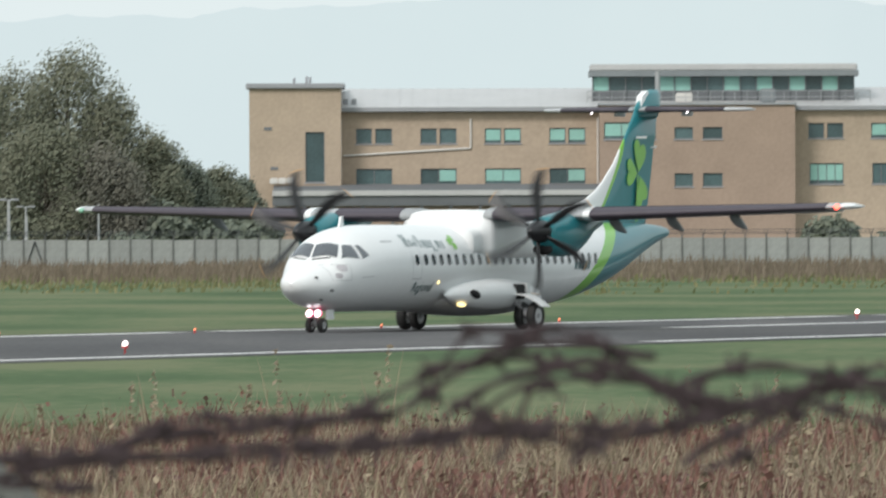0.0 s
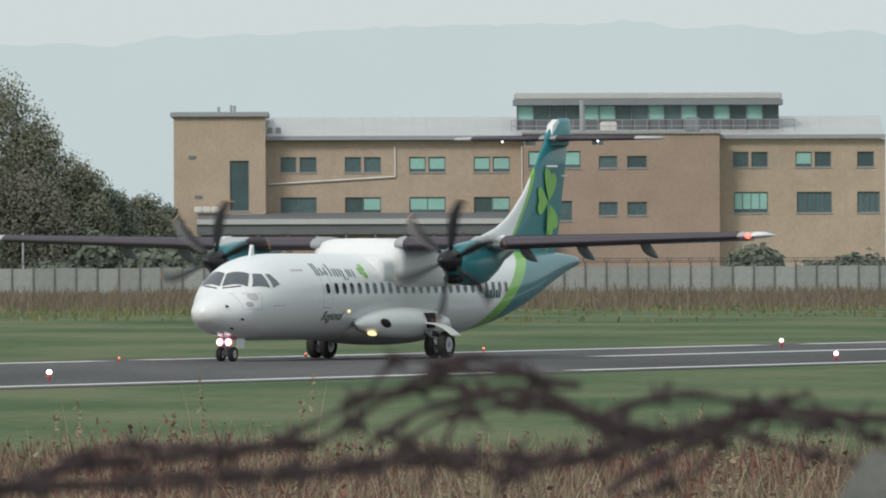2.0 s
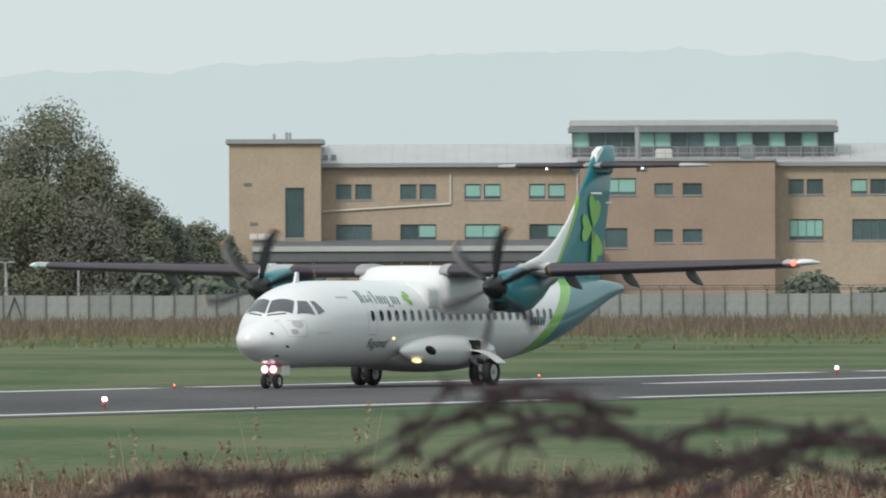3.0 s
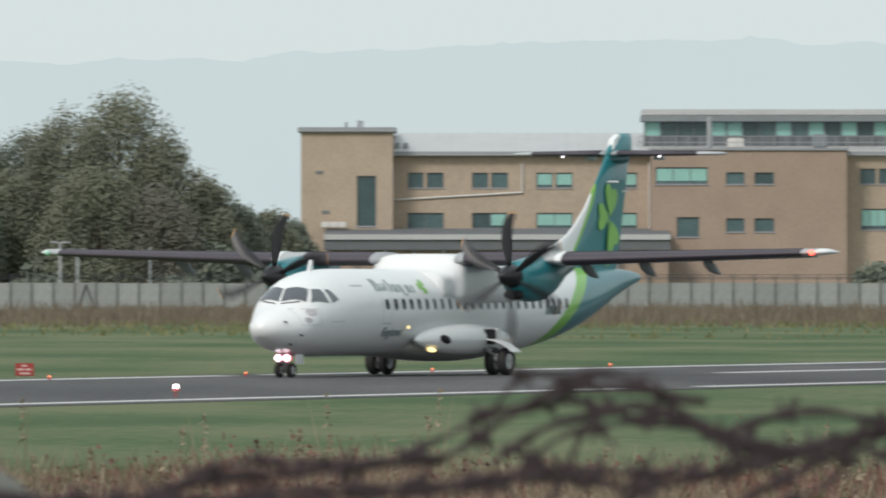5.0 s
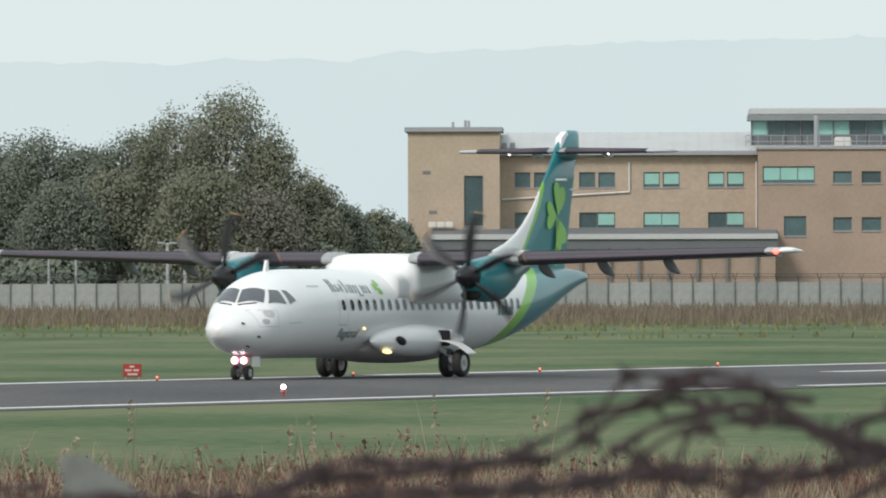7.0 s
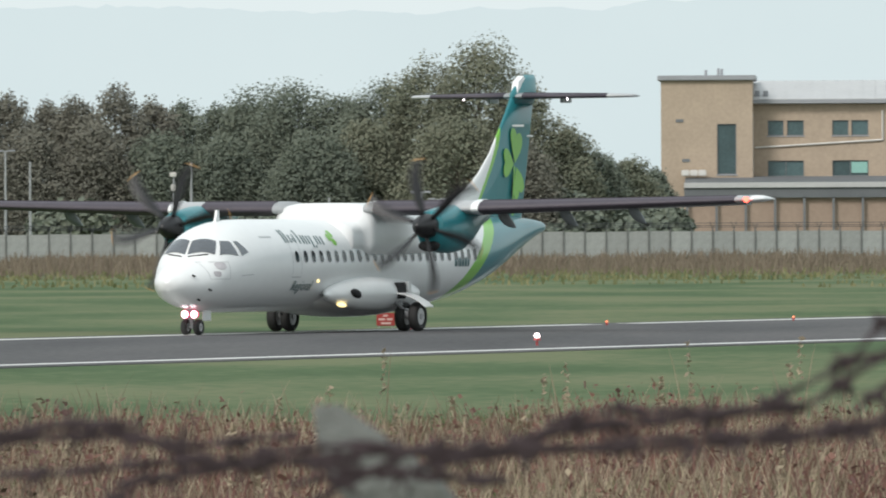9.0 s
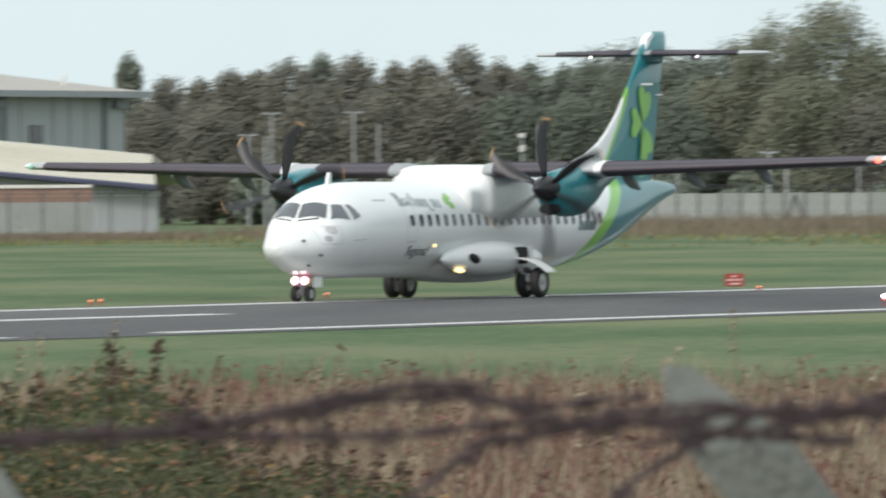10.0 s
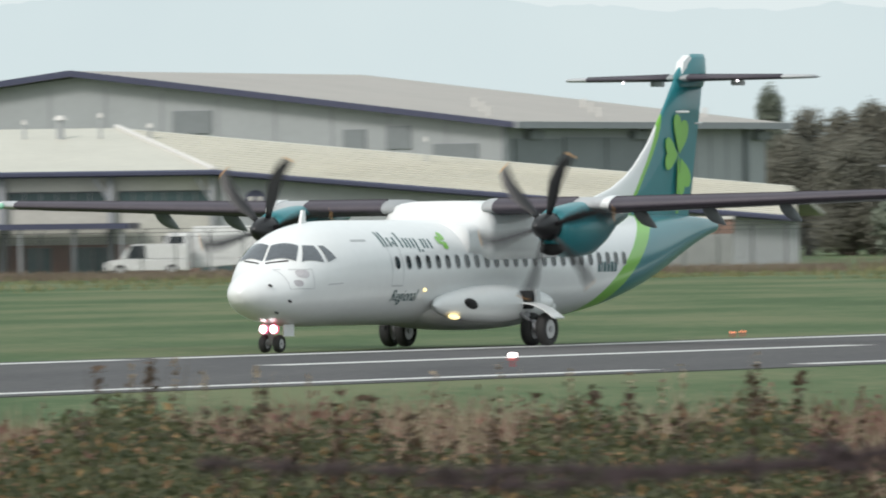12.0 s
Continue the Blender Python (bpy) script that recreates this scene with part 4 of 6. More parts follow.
boxpart("brown_side_wall", wx1 - 0.4, wx1, OY - 3.6, OY, 0, bt, M_BROWNBRICK, office)
boxpart("parapet", wx0 - 0.15, wx1 + 0.15, OY - 4.2, OY + 0.5, bt, bt + 0.2, M_FASCIA, office)
fx0, fx1 = wx1, 46.41
XF = [(32.70, 34.12), (34.38, 35.85), (38.34, 39.81), (40.06, 41.54), (43.87, 45.39)]
XG = [(32.80, 35.85), (38.44, 41.59), (43.87, 45.90)]
UP3, LO3 = (10.98, 12.35), (6.87, 8.75)
pierced("far_wall", fx0, fx1, OY - 1, OY - 0.6, 0, EAVE, [(a, b, *UP3) for a, b in XF] + [(a, b, *LO3) for a, b in XG], M_BRICK, office)
for i, (a, b) in enumerate(XF):
    window(office, a, b, OY - 1, *UP3, blind=1 if i == 2 else 0, bars_=0)
for i, (a, b) in enumerate(XG):
    window(office, a, b, OY - 1, *LO3, blind=1 if i == 0 else 0, bars_=3)
boxpart("gutter", fx0, fx1, OY - 1.6, OY - 1.3, EAVE + 0.05, EAVE + 0.4, M_FASCIA, office)
# glazed penthouse
px0, px1 = 13.41, 36.97
pz0, pz1 = 14.08, 16.62
boxpart("penthouse_wall", px0, px1, OY + 2.6, OY + 8, pz0, 15.35, M_DARKROOF, office, "grey-green penthouse wall")
n = 16
for k in range(n):
    a = px0 + (px1 - px0) * k / n
    b = px0 + (px1 - px0) * (k + 1) / n
    boxpart("penthouse_pane", a + 0.05, b - 0.05, OY + 2.55, OY + 2.7, 15.35 + 0.02, pz1 - 0.05, M_BLIND if k in (0, 4, 5, 8, 10, 12, 14) else M_WINDOW, office, "green glazed panel")
    boxpart("penthouse_mullion", a - 0.05, a + 0.045, OY + 2.4, OY + 2.72, pz0, pz1, M_FRAME, office)
boxpart("penthouse_back", px0, px1, OY + 2.75, OY + 8, 15.35 + 0.01, pz1, M_CLADDARK, office)
boxpart("penthouse_roof", px0 - 0.35, px1 + 0.35, OY + 1.6, OY + 8.5, pz1, pz1 + 0.5, M_CLADDARK, office)
boxpart("penthouse_cap", px0 - 0.25, px1 + 0.25, OY + 1.8, OY + 8.4, pz1 + 0.504, 17.73, M_ROOFMETAL, office, bevel=0.1)
for k in range(24):
    x = px0 - 0.6 + (px1 - px0 + 1.8) * k / 23
    part("rail_post", cyl(bmesh.new(), (x, OY - 3.9, bt + 0.19), (x, OY - 3.9, bt + 1.25), 0.03, seg=6), M_GALV, office)
for z in (0.7, 1.25):
    part("rail", cyl(bmesh.new(), (px0 - 0.6, OY - 3.9, bt + z), (px1 + 1.2, OY - 3.9, bt + z), 0.03, seg=6), M_GALV, office)
boxpart("roof_plant", 20.77, 22.29, OY - 2.5, OY - 1.2, bt + 0.21, 15.09, M_PIPE, office, bevel=0.1)
boxpart("roof_plant", 28.39, 29.76, OY - 2.5, OY - 1.2, bt + 0.21, 15.45, M_CLADDARK, office, bevel=0.1)
part("flue", cyl(bmesh.new(), (19.15, OY - 3, bt), (19.15, OY - 3, 17.02), 0.24, seg=12), M_GALV, office)
# pipes on the wall, canopy in front
for a, b in (((-9.03, 9.56), (2.39, 10.22)), ((2.39, 10.22), (2.39, 12.86)), ((-9.29, 6.72), (-9.29, 12.81)), ((13.81, 6.97), (13.81, 12.96))):
    part("drain_pipe", cyl(bmesh.new(), (a[0], OY - 0.12, a[1]), (b[0], OY - 0.12, b[1]), 0.085, seg=8), M_PIPE, office)
bm = bmesh.new()
prism(bm, [(OY - 12, 5.04), (OY - 12, 6.06), (OY - 2, 6.97), (OY - 2, 6.67)], "x", -15.28, 15.54)
part("canopy", bm, M_DARKROOF, office, "long dark canopy roof")
boxpart("canopy_edge", -15.28, 15.54, OY - 12.2, OY - 12.02, 5.95, 6.41, M_ROOFMETAL, office)
boxpart("canopy_wall", -15.02, 15.34, OY - 11.5, OY - 11.2, 0, 5.04, M_BROWNBRICK, office)
for k in range(12):
    x = -15.02 + 2.6 * k
    boxpart("canopy_post", x - 0.1, x + 0.1, OY - 12, OY - 11.8, 0, 5.14, M_FRAME, office)
boxpart("rear_wall", tx0, fx1, OY + 20, OY + 20.4, 0, EAVE, M_BRICK, office)
boxpart("ground_slab", tx0 - 0.1, fx1, OY - 11.1, OY + 20, -0.02, 0.05, M_CONCRETE, office)

# ---- hangar and the lower shed ----
hx = -93.1
hangar = thing("hangar", "large pale grey metal-clad hangar with a low gabled roof", "hangar", pose(hx, 860, 0, 0, 0, -17.9))
HE, HP = 9.95, 14.15
HW, HL = 66.0, 46.8
bm = bmesh.new()
prism(bm, [(-HW, 0), (-HW, HE), (-HW / 2, HP - 0.45), (0, HE), (0, 0)], "y", 0, 0.3)
part("gable_wall", bm, M_CLAD, hangar)
boxpart("side_wall", -0.3, 0, 0.3, HL, 0, HE, M_CLAD, hangar)
boxpart("rear_wall", -HW, 0, HL - 0.3, HL, 0, HE, M_CLAD, hangar)
for s in (-1, 1):
    bm = bmesh.new()
    e = -HW / 2 + s * (HW / 2 + 1.2)
    prism(bm, [(-HW / 2, HP - 0.35), (-HW / 2, HP), (e, HE + 0.1), (e, HE - 0.25)], "y", -1.0, HL + 1.4)
    part("hangar_roof", bm, M_HANGROOF, hangar, "taupe metal roof sheets")
    bm = bmesh.new()
    prism(bm, [(-HW / 2, HP - 0.4), (-HW / 2, HP + 0.05), (e, HE + 0.12), (e, HE - 0.3)], "y", -1.25, -1.02)
    part("verge_trim", bm, M_NAVY, hangar)
boxpart("eave_gutter", 1.2, 1.5, -1.0, HL + 1.4, HE - 0.35, HE + 0.12, M_FASCIA, hangar)
for k in range(1, 15):
    x = -HW + 4.4 * k
    boxpart("cladding_joint", x - 0.06, x + 0.06, -0.06, -0.002, 0, HE + (1 - abs(x + HW / 2) / (HW / 2)) * 3.2, M_FASCIA, hangar)
for y in (27.5, 33.5, 36.5, 39.5):
    boxpart("cladding_joint", 0.002, 0.06, y - 0.07, y + 0.07, 0, HE - 0.3, M_FASCIA, hangar)
for y0, y1, z0, z1 in ((1.5, 9.6, 0.5, 8.9), (10.2, 17.2, 0.5, 9.0), (17.5, 24.0, 0.5, 9.0)):
    boxpart("hangar_door_panel", 0.005, 0.2, y0, y1, z0, z1, M_CLADDARK, hangar, "darker grey sliding door panel")
boxpart("hangar_window", 0.01, 0.12, 29.2, 31.4, 6.3, 7.6, M_PANE, hangar, "small dark window")
for y in (3.5, 21.8, 44.3):
    boxpart("vent_box", 0.01, 0.5, y, y + 2.4, HE - 1.1, HE - 0.5, M_CLADDARK, hangar)
boxpart("corner_post", -0.05, 0.3, -0.28, 0.02, 0, HE, M_CLADDARK, hangar)
for x0, x1, z0, z1 in ((-12.3, -10.6, 8.3, 9.7), (-9.0, -7.1, 8.3, 9.9), (-5.4, -2.0, 7.4, 8.6), (-25.5, -22.5, 9.6, 11.2)):
    boxpart("gable_louvre", x0, x1, -0.12, -0.01, z0, z1, M_CLADDARK, hangar)
for k in range(7):
    part("roof_vent", cyl(bmesh.new(), (-2.5 - 3.4 * (k % 3), 3 + 6.4 * k, HE + 0.2), (-2.5 - 3.4 * (k % 3), 3 + 6.4 * k, HE + 1.0 + 0.11 * (2.5 + 3.4 * (k % 3))), 0.14, seg=8), M_PIPE, hangar)
boxpart("edge_upright", 0.01, 0.3, 42.6, 43.0, 0, HE - 0.3, M_CLADDARK, hangar)
boxpart("drain_pipe", 0.01, 0.22, 24.4, 24.7, 0, HE - 0.3, M_CLADDARK, hangar)

shed = thing("shed", "long low workshop with a cream metal roof and brick base", "building")
SY = 790.0
BX, BZ = -104.04, 6.61
PX, PZ = -113.99, 9.66
CX, CZ = -66.71, 3.16
DX, DZ = -69.18, 5.24
LX = -133.10
LZ = 5.96


def sheet(name, quad, material, parent, thick=0.25, label=""):
    bm = bmesh.new()
    top = [bm.verts.new(p) for p in quad]
    low = [bm.verts.new((p[0], p[1], p[2] - thick)) for p in quad]
    k = len(quad)
    bm.faces.new(top)
    bm.faces.new(low[::-1])
    for i in range(k):
        bm.faces.new((top[i], low[i], low[(i + 1) % k], top[(i + 1) % k]))
    bmesh.ops.recalc_face_normals(bm, faces=bm.faces)
    return part(name, bm, material, parent, label)


PL = (LX, 815.0, PZ)
sheet("shed_roof", [(BX, SY - 1, BZ), (CX, SY - 1, CZ), (DX, 815, DZ), (PX, 815, PZ)], M_SHEDROOF, shed, 0.25, "cream corrugated roof slope")
sheet("shed_roof", [(LX, SY - 1, BZ), (BX, SY - 1, BZ - 0.01), (PX, 815, PZ - 0.01), PL], M_SHEDROOF, shed, 0.25, "cream corrugated roof slope")
sheet("shed_back_roof", [PL, (PX, 815.01, PZ), (DX, 815.01, DZ), (DX, 840, 3.5), (LX, 840, 3.5)], M_SHEDROOF, shed)
for k in range(1, 15):
    t = k / 15
    a, b = Vector((BX, SY - 1, BZ)).lerp(Vector((PX, 815, PZ)), t), Vector((CX, SY - 1, CZ)).lerp(Vector((DX, 815, DZ)), t)
    part("roof_rib", cyl(bmesh.new(), a + Vector((0, 0, 0.02)), b + Vector((0, 0, 0.02)), 0.07, seg=5), M_SHEDROOF, shed)
part("hip_trim", cyl(bmesh.new(), (BX, SY - 1, BZ + 0.05), (PX, 815, PZ + 0.05), 0.22, seg=6), M_PIPE, shed)
part("verge_trim", cyl(bmesh.new(), (BX, SY - 1.15, BZ - 0.1), (CX, SY - 1.15, CZ - 0.1), 0.2, seg=6), M_NAVY, shed)
part("verge_trim", cyl(bmesh.new(), (LX, SY - 1.15, BZ - 0.1), (BX, SY - 1.15, BZ - 0.1), 0.2, seg=6), M_NAVY, shed)
strip_z = (4.44, 5.42)
holes = [(-117.67, -111.26, *strip_z), (-110.53, -104.50, *strip_z), (-125.01, -118.40, *strip_z)]
low_z = (-0.33, 1.84)
holes2 = [(-116.57, -114.81, *low_z), (-113.64, -110.71, *low_z), (-105.23, -103.04, *low_z)]
BASE = 1.99
pierced("front_wall", LX, BX, SY, SY + 0.4, BASE, BZ - 0.3, holes, mat("cream_wall", (0.5, 0.49, 0.45), 0.7, scale=0.4), shed)
pierced("brick_base", LX, -94.29, SY - 0.05, SY + 0.4, 0, BASE, holes2, M_REDBRICK, shed)
for h in holes:
    window(shed, *h[:2], SY, *h[2:], bars_=5)
for h in holes2:
    window(shed, *h[:2], SY - 0.05, *h[2:], bars_=1)
bm = bmesh.new()
prism(bm, [(BX + 0.01, BASE), (BX + 0.01, BZ - 0.3), (CX, CZ - 0.3), (CX, 0), (-94.29 + 0.01, 0), (-94.29 + 0.01, BASE)], "y", SY, SY + 0.4)
part("side_wall", bm, M_CLAD, shed)
for x in (-104.32, -110.90, -117.96):
    boxpart("column", x - 0.18, x + 0.18, SY - 0.6, SY - 0.25, 0, BZ - 0.3, M_FASCIA, shed)
    part("bracket", cyl(bmesh.new(), (x, SY - 0.4, BZ - 2.0), (x - 1.0, SY - 0.9, BZ - 0.35), 0.1, seg=6), M_FASCIA, shed)
part("round_plaque", cyl(bmesh.new(), (-101.58, SY - 0.15, 4.59), (-101.58, SY + 0.05, 4.59), 0.78, seg=28), M_NAVY, shed, "round navy plaque with a pale mark")
for dx in (-0.3, 0.3):
    boxpart("plaque_mark", -101.58 + dx - 0.16, -101.58 + dx + 0.16, SY - 0.2, SY - 0.152, 4.44, 4.95, M_PIPE, shed)
boxpart("porch_roof", -127.87, -108.99, SY - 6, SY - 0.7, 3.00, 3.36, M_NAVY, shed, "flat porch roof with a navy edge")
for x in (-116.02, -112.56, -109.47):
    part("porch_post", cyl(bmesh.new(), (x, SY - 5.6, 0), (x, SY - 5.6, 3.03), 0.12, seg=10), M_FASCIA, shed)
for vx, vz0, vz1, r in ((-119.31, 8.30, 9.92, 0.1), (-116.91, 8.52, 10.18, 0.25), (-114.25, 9.30, 10.31, 0.1), (-110.98, 8.93, 9.60, 0.12), (-92.74, 7.05, 8.45, 0.07)):
    part("roof_flue", cyl(bmesh.new(), (vx, 809, vz0 - 0.8), (vx, 809, vz1), r, seg=8), M_GALV, shed)
    part("flue_cap", cyl(bmesh.new(), (vx, 809, vz1), (vx, 809, vz1 + 0.3), r * 1.8, r * 0.9, seg=8), M_PIPE, shed)


# ---- vehicles in the yard ----
def car(name, label, x, y, length, height, paint, style, turn=0.0):
    """A vehicle standing side on: body, glass, wheels, lamps."""
    v = thing(name, label, "vehicle", pose(x, y, 0, 0, 0, turn), "parked vehicles")
    L, H = length / 2, height
    if style == "car":
        low = [(-L, 0.35), (-L, 0.75), (-L * 0.92, 0.85), (-L * 0.6, 0.92), (L * 0.45, 0.92), (L * 0.92, 0.82), (L, 0.6), (L, 0.35)]
        top = [(-L * 0.82, 0.9), (-L * 0.5, H), (L * 0.15, H), (L * 0.5, 0.9)]
    elif style == "pickup":
        low = [(-L, 0.45), (-L, 1.02), (L * 0.42, 1.05), (L * 0.9, 0.98), (L, 0.75), (L, 0.45)]
        top = [(-L * 0.95, 1.03), (-L * 0.85, H), (L * 0.15, H), (L * 0.45, 1.04)]
    elif style == "van":
        low = [(-L, 0.4), (-L, 1.1), (L * 0.62, 1.12), (L * 0.95, 1.0), (L, 0.8), (L, 0.4)]
        top = [(-L, 1.1), (-L * 0.99, H), (L * 0.35, H), (L * 0.66, 1.1)]
    else:
        low = [(-L, 0.75), (-L, 1.1), (L * 0.5, 1.1), (L, 1.1), (L, 0.5), (L * 0.5, 0.5)]
        top = [(-L, 1.11), (-L, H), (L * 0.38, H), (L * 0.38, 1.11)]
    bm = prism(bmesh.new(), low, "y", -0.88, 0.88)
    bmesh.ops.bevel(bm, geom=list(bm.edges), offset=0.05, segments=2, affect="EDGES")
    body = part("body", bm, paint, v)
    bm = prism(bmesh.new(), top, "y", -0.78, 0.78)
    bmesh.ops.bevel(bm, geom=list(bm.edges), offset=0.06, segments=2, affect="EDGES")
    part("cabin", bm, paint, v)
    x0, x1 = top[1][0], top[2][0]
    if style != "lorry":
        n = 2 if style != "van" else 1
        for k in range(n):
            a = x0 + (x1 - x0) * (k / n if style != "van" else 0.72) + 0.08
            b = x0 + (x1 - x0) * ((k + 1) / n) - 0.04 + (0.25 if k == n - 1 else 0)
            zt, zb = H - 0.1, top[0][1] + 0.08
            for s in (-1, 1):
                bm = prism(bmesh.new(), [(a, zb), (a + 0.05, zt), (b - 0.2, zt), (b + 0.12, zb)], "y", s * 0.775, s * 0.8)
                part("side_window", bm, M_CARGLASS, v)
    else:
        bm = prism(bmesh.new(), [(L * 0.45, 1.1), (L * 0.45, H * 0.88), (L * 0.85, H * 0.88), (L, 1.8), (L, 1.1)], "y", -0.95, 0.95)
        part("cab", bm, paint, v)
        for s in (-1, 1):
            part("side_window", prism(bmesh.new(), [(L * 0.55, 1.75), (L * 0.55, H * 0.8), (L * 0.83, H * 0.8), (L * 0.93, 1.75)], "y", s * 0.951, s * 0.97), M_CARGLASS, v)
        part("windscreen", box(bmesh.new(), L * 0.87, L * 0.99, -0.8, 0.8, 1.75, H * 0.82), M_CARGLASS, v)
    r = 0.34 if style == "car" else 0.4
    for wx in (-L * 0.62, L * 0.62):
        for s in (-1, 1):
            tyre = part("wheel", cyl(bmesh.new(), (wx, s * 0.7, r), (wx, s * 0.9, r), r, seg=20), M_TYRE, v)
            part("rim", cyl(bmesh.new(), (wx, s * 0.88, r), (wx, s * 0.915, r), r * 0.6, seg=14), M_RIM, tyre)
    for s in (-1, 1):
        boxpart("headlight", L - 0.12, L + 0.01, s * 0.65 - 0.15, s * 0.65 + 0.15, 0.66, 0.8, M_RIM, v)
        boxpart("tail_light", -L - 0.01, -L + 0.08, s * 0.72 - 0.1, s * 0.72 + 0.1, 0.68, 0.88, M_CARRED, v)
    return v


car("pickup", "white pickup with a hard top parked behind the fence", -89.71, 755, 5.6, 1.8, M_CARWHITE, "pickup", 180)
car("car", "dark grey saloon car parked behind the fence", -86.83, 759, 4.4, 1.45, M_CARGREY, "car", 0)
car("car", "red hatchback car parked behind the fence", -78.34, 757, 4.0, 1.5, M_CARRED, "car", 180)
car("car", "white hatchback car parked behind the fence", -81.49, 762, 4.0, 1.5, M_CARWHITE, "car", 0)
car("car", "dark grey hatchback car parked behind the fence", -84.19, 757, 4.1, 1.5, M_CARGREY, "car", 10)
car("lorry", "white box lorry parked beside the shed", -86.12, 772, 6.6, 2.9, M_CARWHITE, "lorry", 180)
car("van", "white van parked beside the fence", -103.92, 756, 5.2, 2.05, M_CARWHITE, "van", 180)
car("lorry", "white lorry cab with a box body in the yard", -100.19, 758, 6.0, 3.1, M_CARWHITE, "lorry", 180)
hoard = thing("trailer_sign", "black box trailer with a pale board on it", "trailer", pose(-93.72, 752, 0))
boxpart("box_body", -1.4, 1.4, -0.7, 0.7, 0.55, 3.0, M_DARKSTEEL, hoard, bevel=0.05)
boxpart("board", -0.95, 0.75, -0.75, -0.705, 1.7, 2.6, M_PIPE, hoard, "pale board")
for k, w in enumerate((1.2, 0.9, 1.1)):
    boxpart("board_mark", -0.75, -0.75 + w, -0.76, -0.752, 1.82 + 0.24 * k, 1.96 + 0.24 * k, M_CLADDARK, hoard)
for s in (-1, 1):
    part("wheel", cyl(bmesh.new(), (0.3, s * 0.55, 0.33), (0.3, s * 0.75, 0.33), 0.33, seg=16), M_TYRE, hoard)
part("drawbar", cyl(bmesh.new(), (-2.2, 0, 0.5), (-1.3, 0, 0.6), 0.06, seg=6), M_DARKSTEEL, hoard)


# ---- perimeter fences ----
def concrete_fence():
    fence = thing("concrete_fence", "weathered grey concrete panel fence with wire on top", "fence", kind="structure")
    x0, x1, step = -65.15, 62.0, 1.56
    y_at = lambda x: 905 + 0.15 * (x - x0)
    n = int((x1 - x0) / step)
    ang = math.atan(0.15)
    panel = box(bmesh.new(), 0.045, step - 0.045, -0.04, 0.04, 0.0, 2.3)
    me_panel = bpy.data.meshes.new("panel")
    panel.to_mesh(me_panel)
    me_panel.materials.append(M_CONCRETE)
    post = box(bmesh.new(), -0.055, 0.055, -0.1, 0.08, 0.0, 2.42)
    me_post = bpy.data.meshes.new("post")
    post.to_mesh(me_post)
    me_post.materials.append(mat("dark_fence_post", (0.14, 0.145, 0.14), 0.9, vary=0.2, scale=1.0))
    arm = bmesh.new()
    for s in (-1, 1):
        cyl(arm, (0, 0, 2.42), (s * 0.22, s * 0.25, 2.95), 0.025, seg=5)
    me_arm = bpy.data.meshes.new("arm")
    arm.to_mesh(me_arm)
    me_arm.materials.append(M_DARKSTEEL)
    rnd_ = random.Random(3)
    for i in range(n):
        x = x0 + step * i
        for nm, me in (("panel", me_panel), ("post", me_post), ("wire_arm", me_arm)):
            o = new(nm, me)
            o.parent = fence
            o.matrix_basis = Matrix.Translation((x, y_at(x), rnd_.uniform(-0.03, 0.03))) @ Matrix.Rotation(ang, 4, "Z")
    for s, z in ((-0.22, 2.9), (0.22, 2.9), (0, 2.6), (-0.12, 2.72), (0.12, 2.72)):
        part("top_wire", cyl(bmesh.new(), (x0, y_at(x0) + s, z), (x1, y_at(x1) + s, z), 0.02, seg=4), M_DARKSTEEL, fence)
    k = -30.00
    for s in (-1, 1):
        part("stay", cyl(bmesh.new(), (k + s * 0.75, y_at(k) - 0.2, 0), (k, y_at(k) - 0.1, 2.2), 0.05, seg=6), M_DARKSTEEL, fence)


def mesh_fence():
    fence = thing("mesh_fence", "steel mesh fence on posts with angled tops", "fence", kind="structure")
    y = 742.0
    x0, x1, step = -114.66, -61.03, 2.05
    n = int((x1 - x0) / step)
    bm = bmesh.new()
    cyl(bm, (0, 0, 0), (0, 0, 2.6), 0.05, seg=6)
    for s in (-1, 1):
        cyl(bm, (0, 0, 2.55), (s * 0.33, -0.1, 3.0), 0.035, seg=5)
    me = bpy.data.meshes.new("post")
    bm.to_mesh(me)
    me.materials.append(M_DARKSTEEL)
    w = bmesh.new()
    for k in range(24):
        z = 0.1 + 0.1 * k
        cyl(w, (0, 0, z), (step, 0, z), 0.006, seg=3, caps=False)
    for k in range(20):
        cyl(w, (step * k / 20, 0, 0.05), (step * k / 20, 0, 2.45), 0.006, seg=3, caps=False)
    mw = bpy.data.meshes.new("mesh_panel")
    w.to_mesh(mw)
    mw.materials.append(M_DARKSTEEL)
    for i in range(n):
        for nm, d in (("post", me), ("mesh_panel", mw)):
            o = new(nm, d)
            o.parent = fence
            o.location = (x0 + step * i, y, 0)
    for z in (2.5, 2.75, 2.98):
        part("top_wire", cyl(bmesh.new(), (x0, y - 0.05, z), (x1, y - 0.05, z), 0.015, seg=4), M_DARKSTEEL, fence)
    k = -79.69
    for s in (-1, 1):
        part("stay", cyl(bmesh.new(), (k + s * 0.8, y - 0.2, 0), (k, y - 0.1, 2.3), 0.05, seg=6), M_DARKSTEEL, fence)


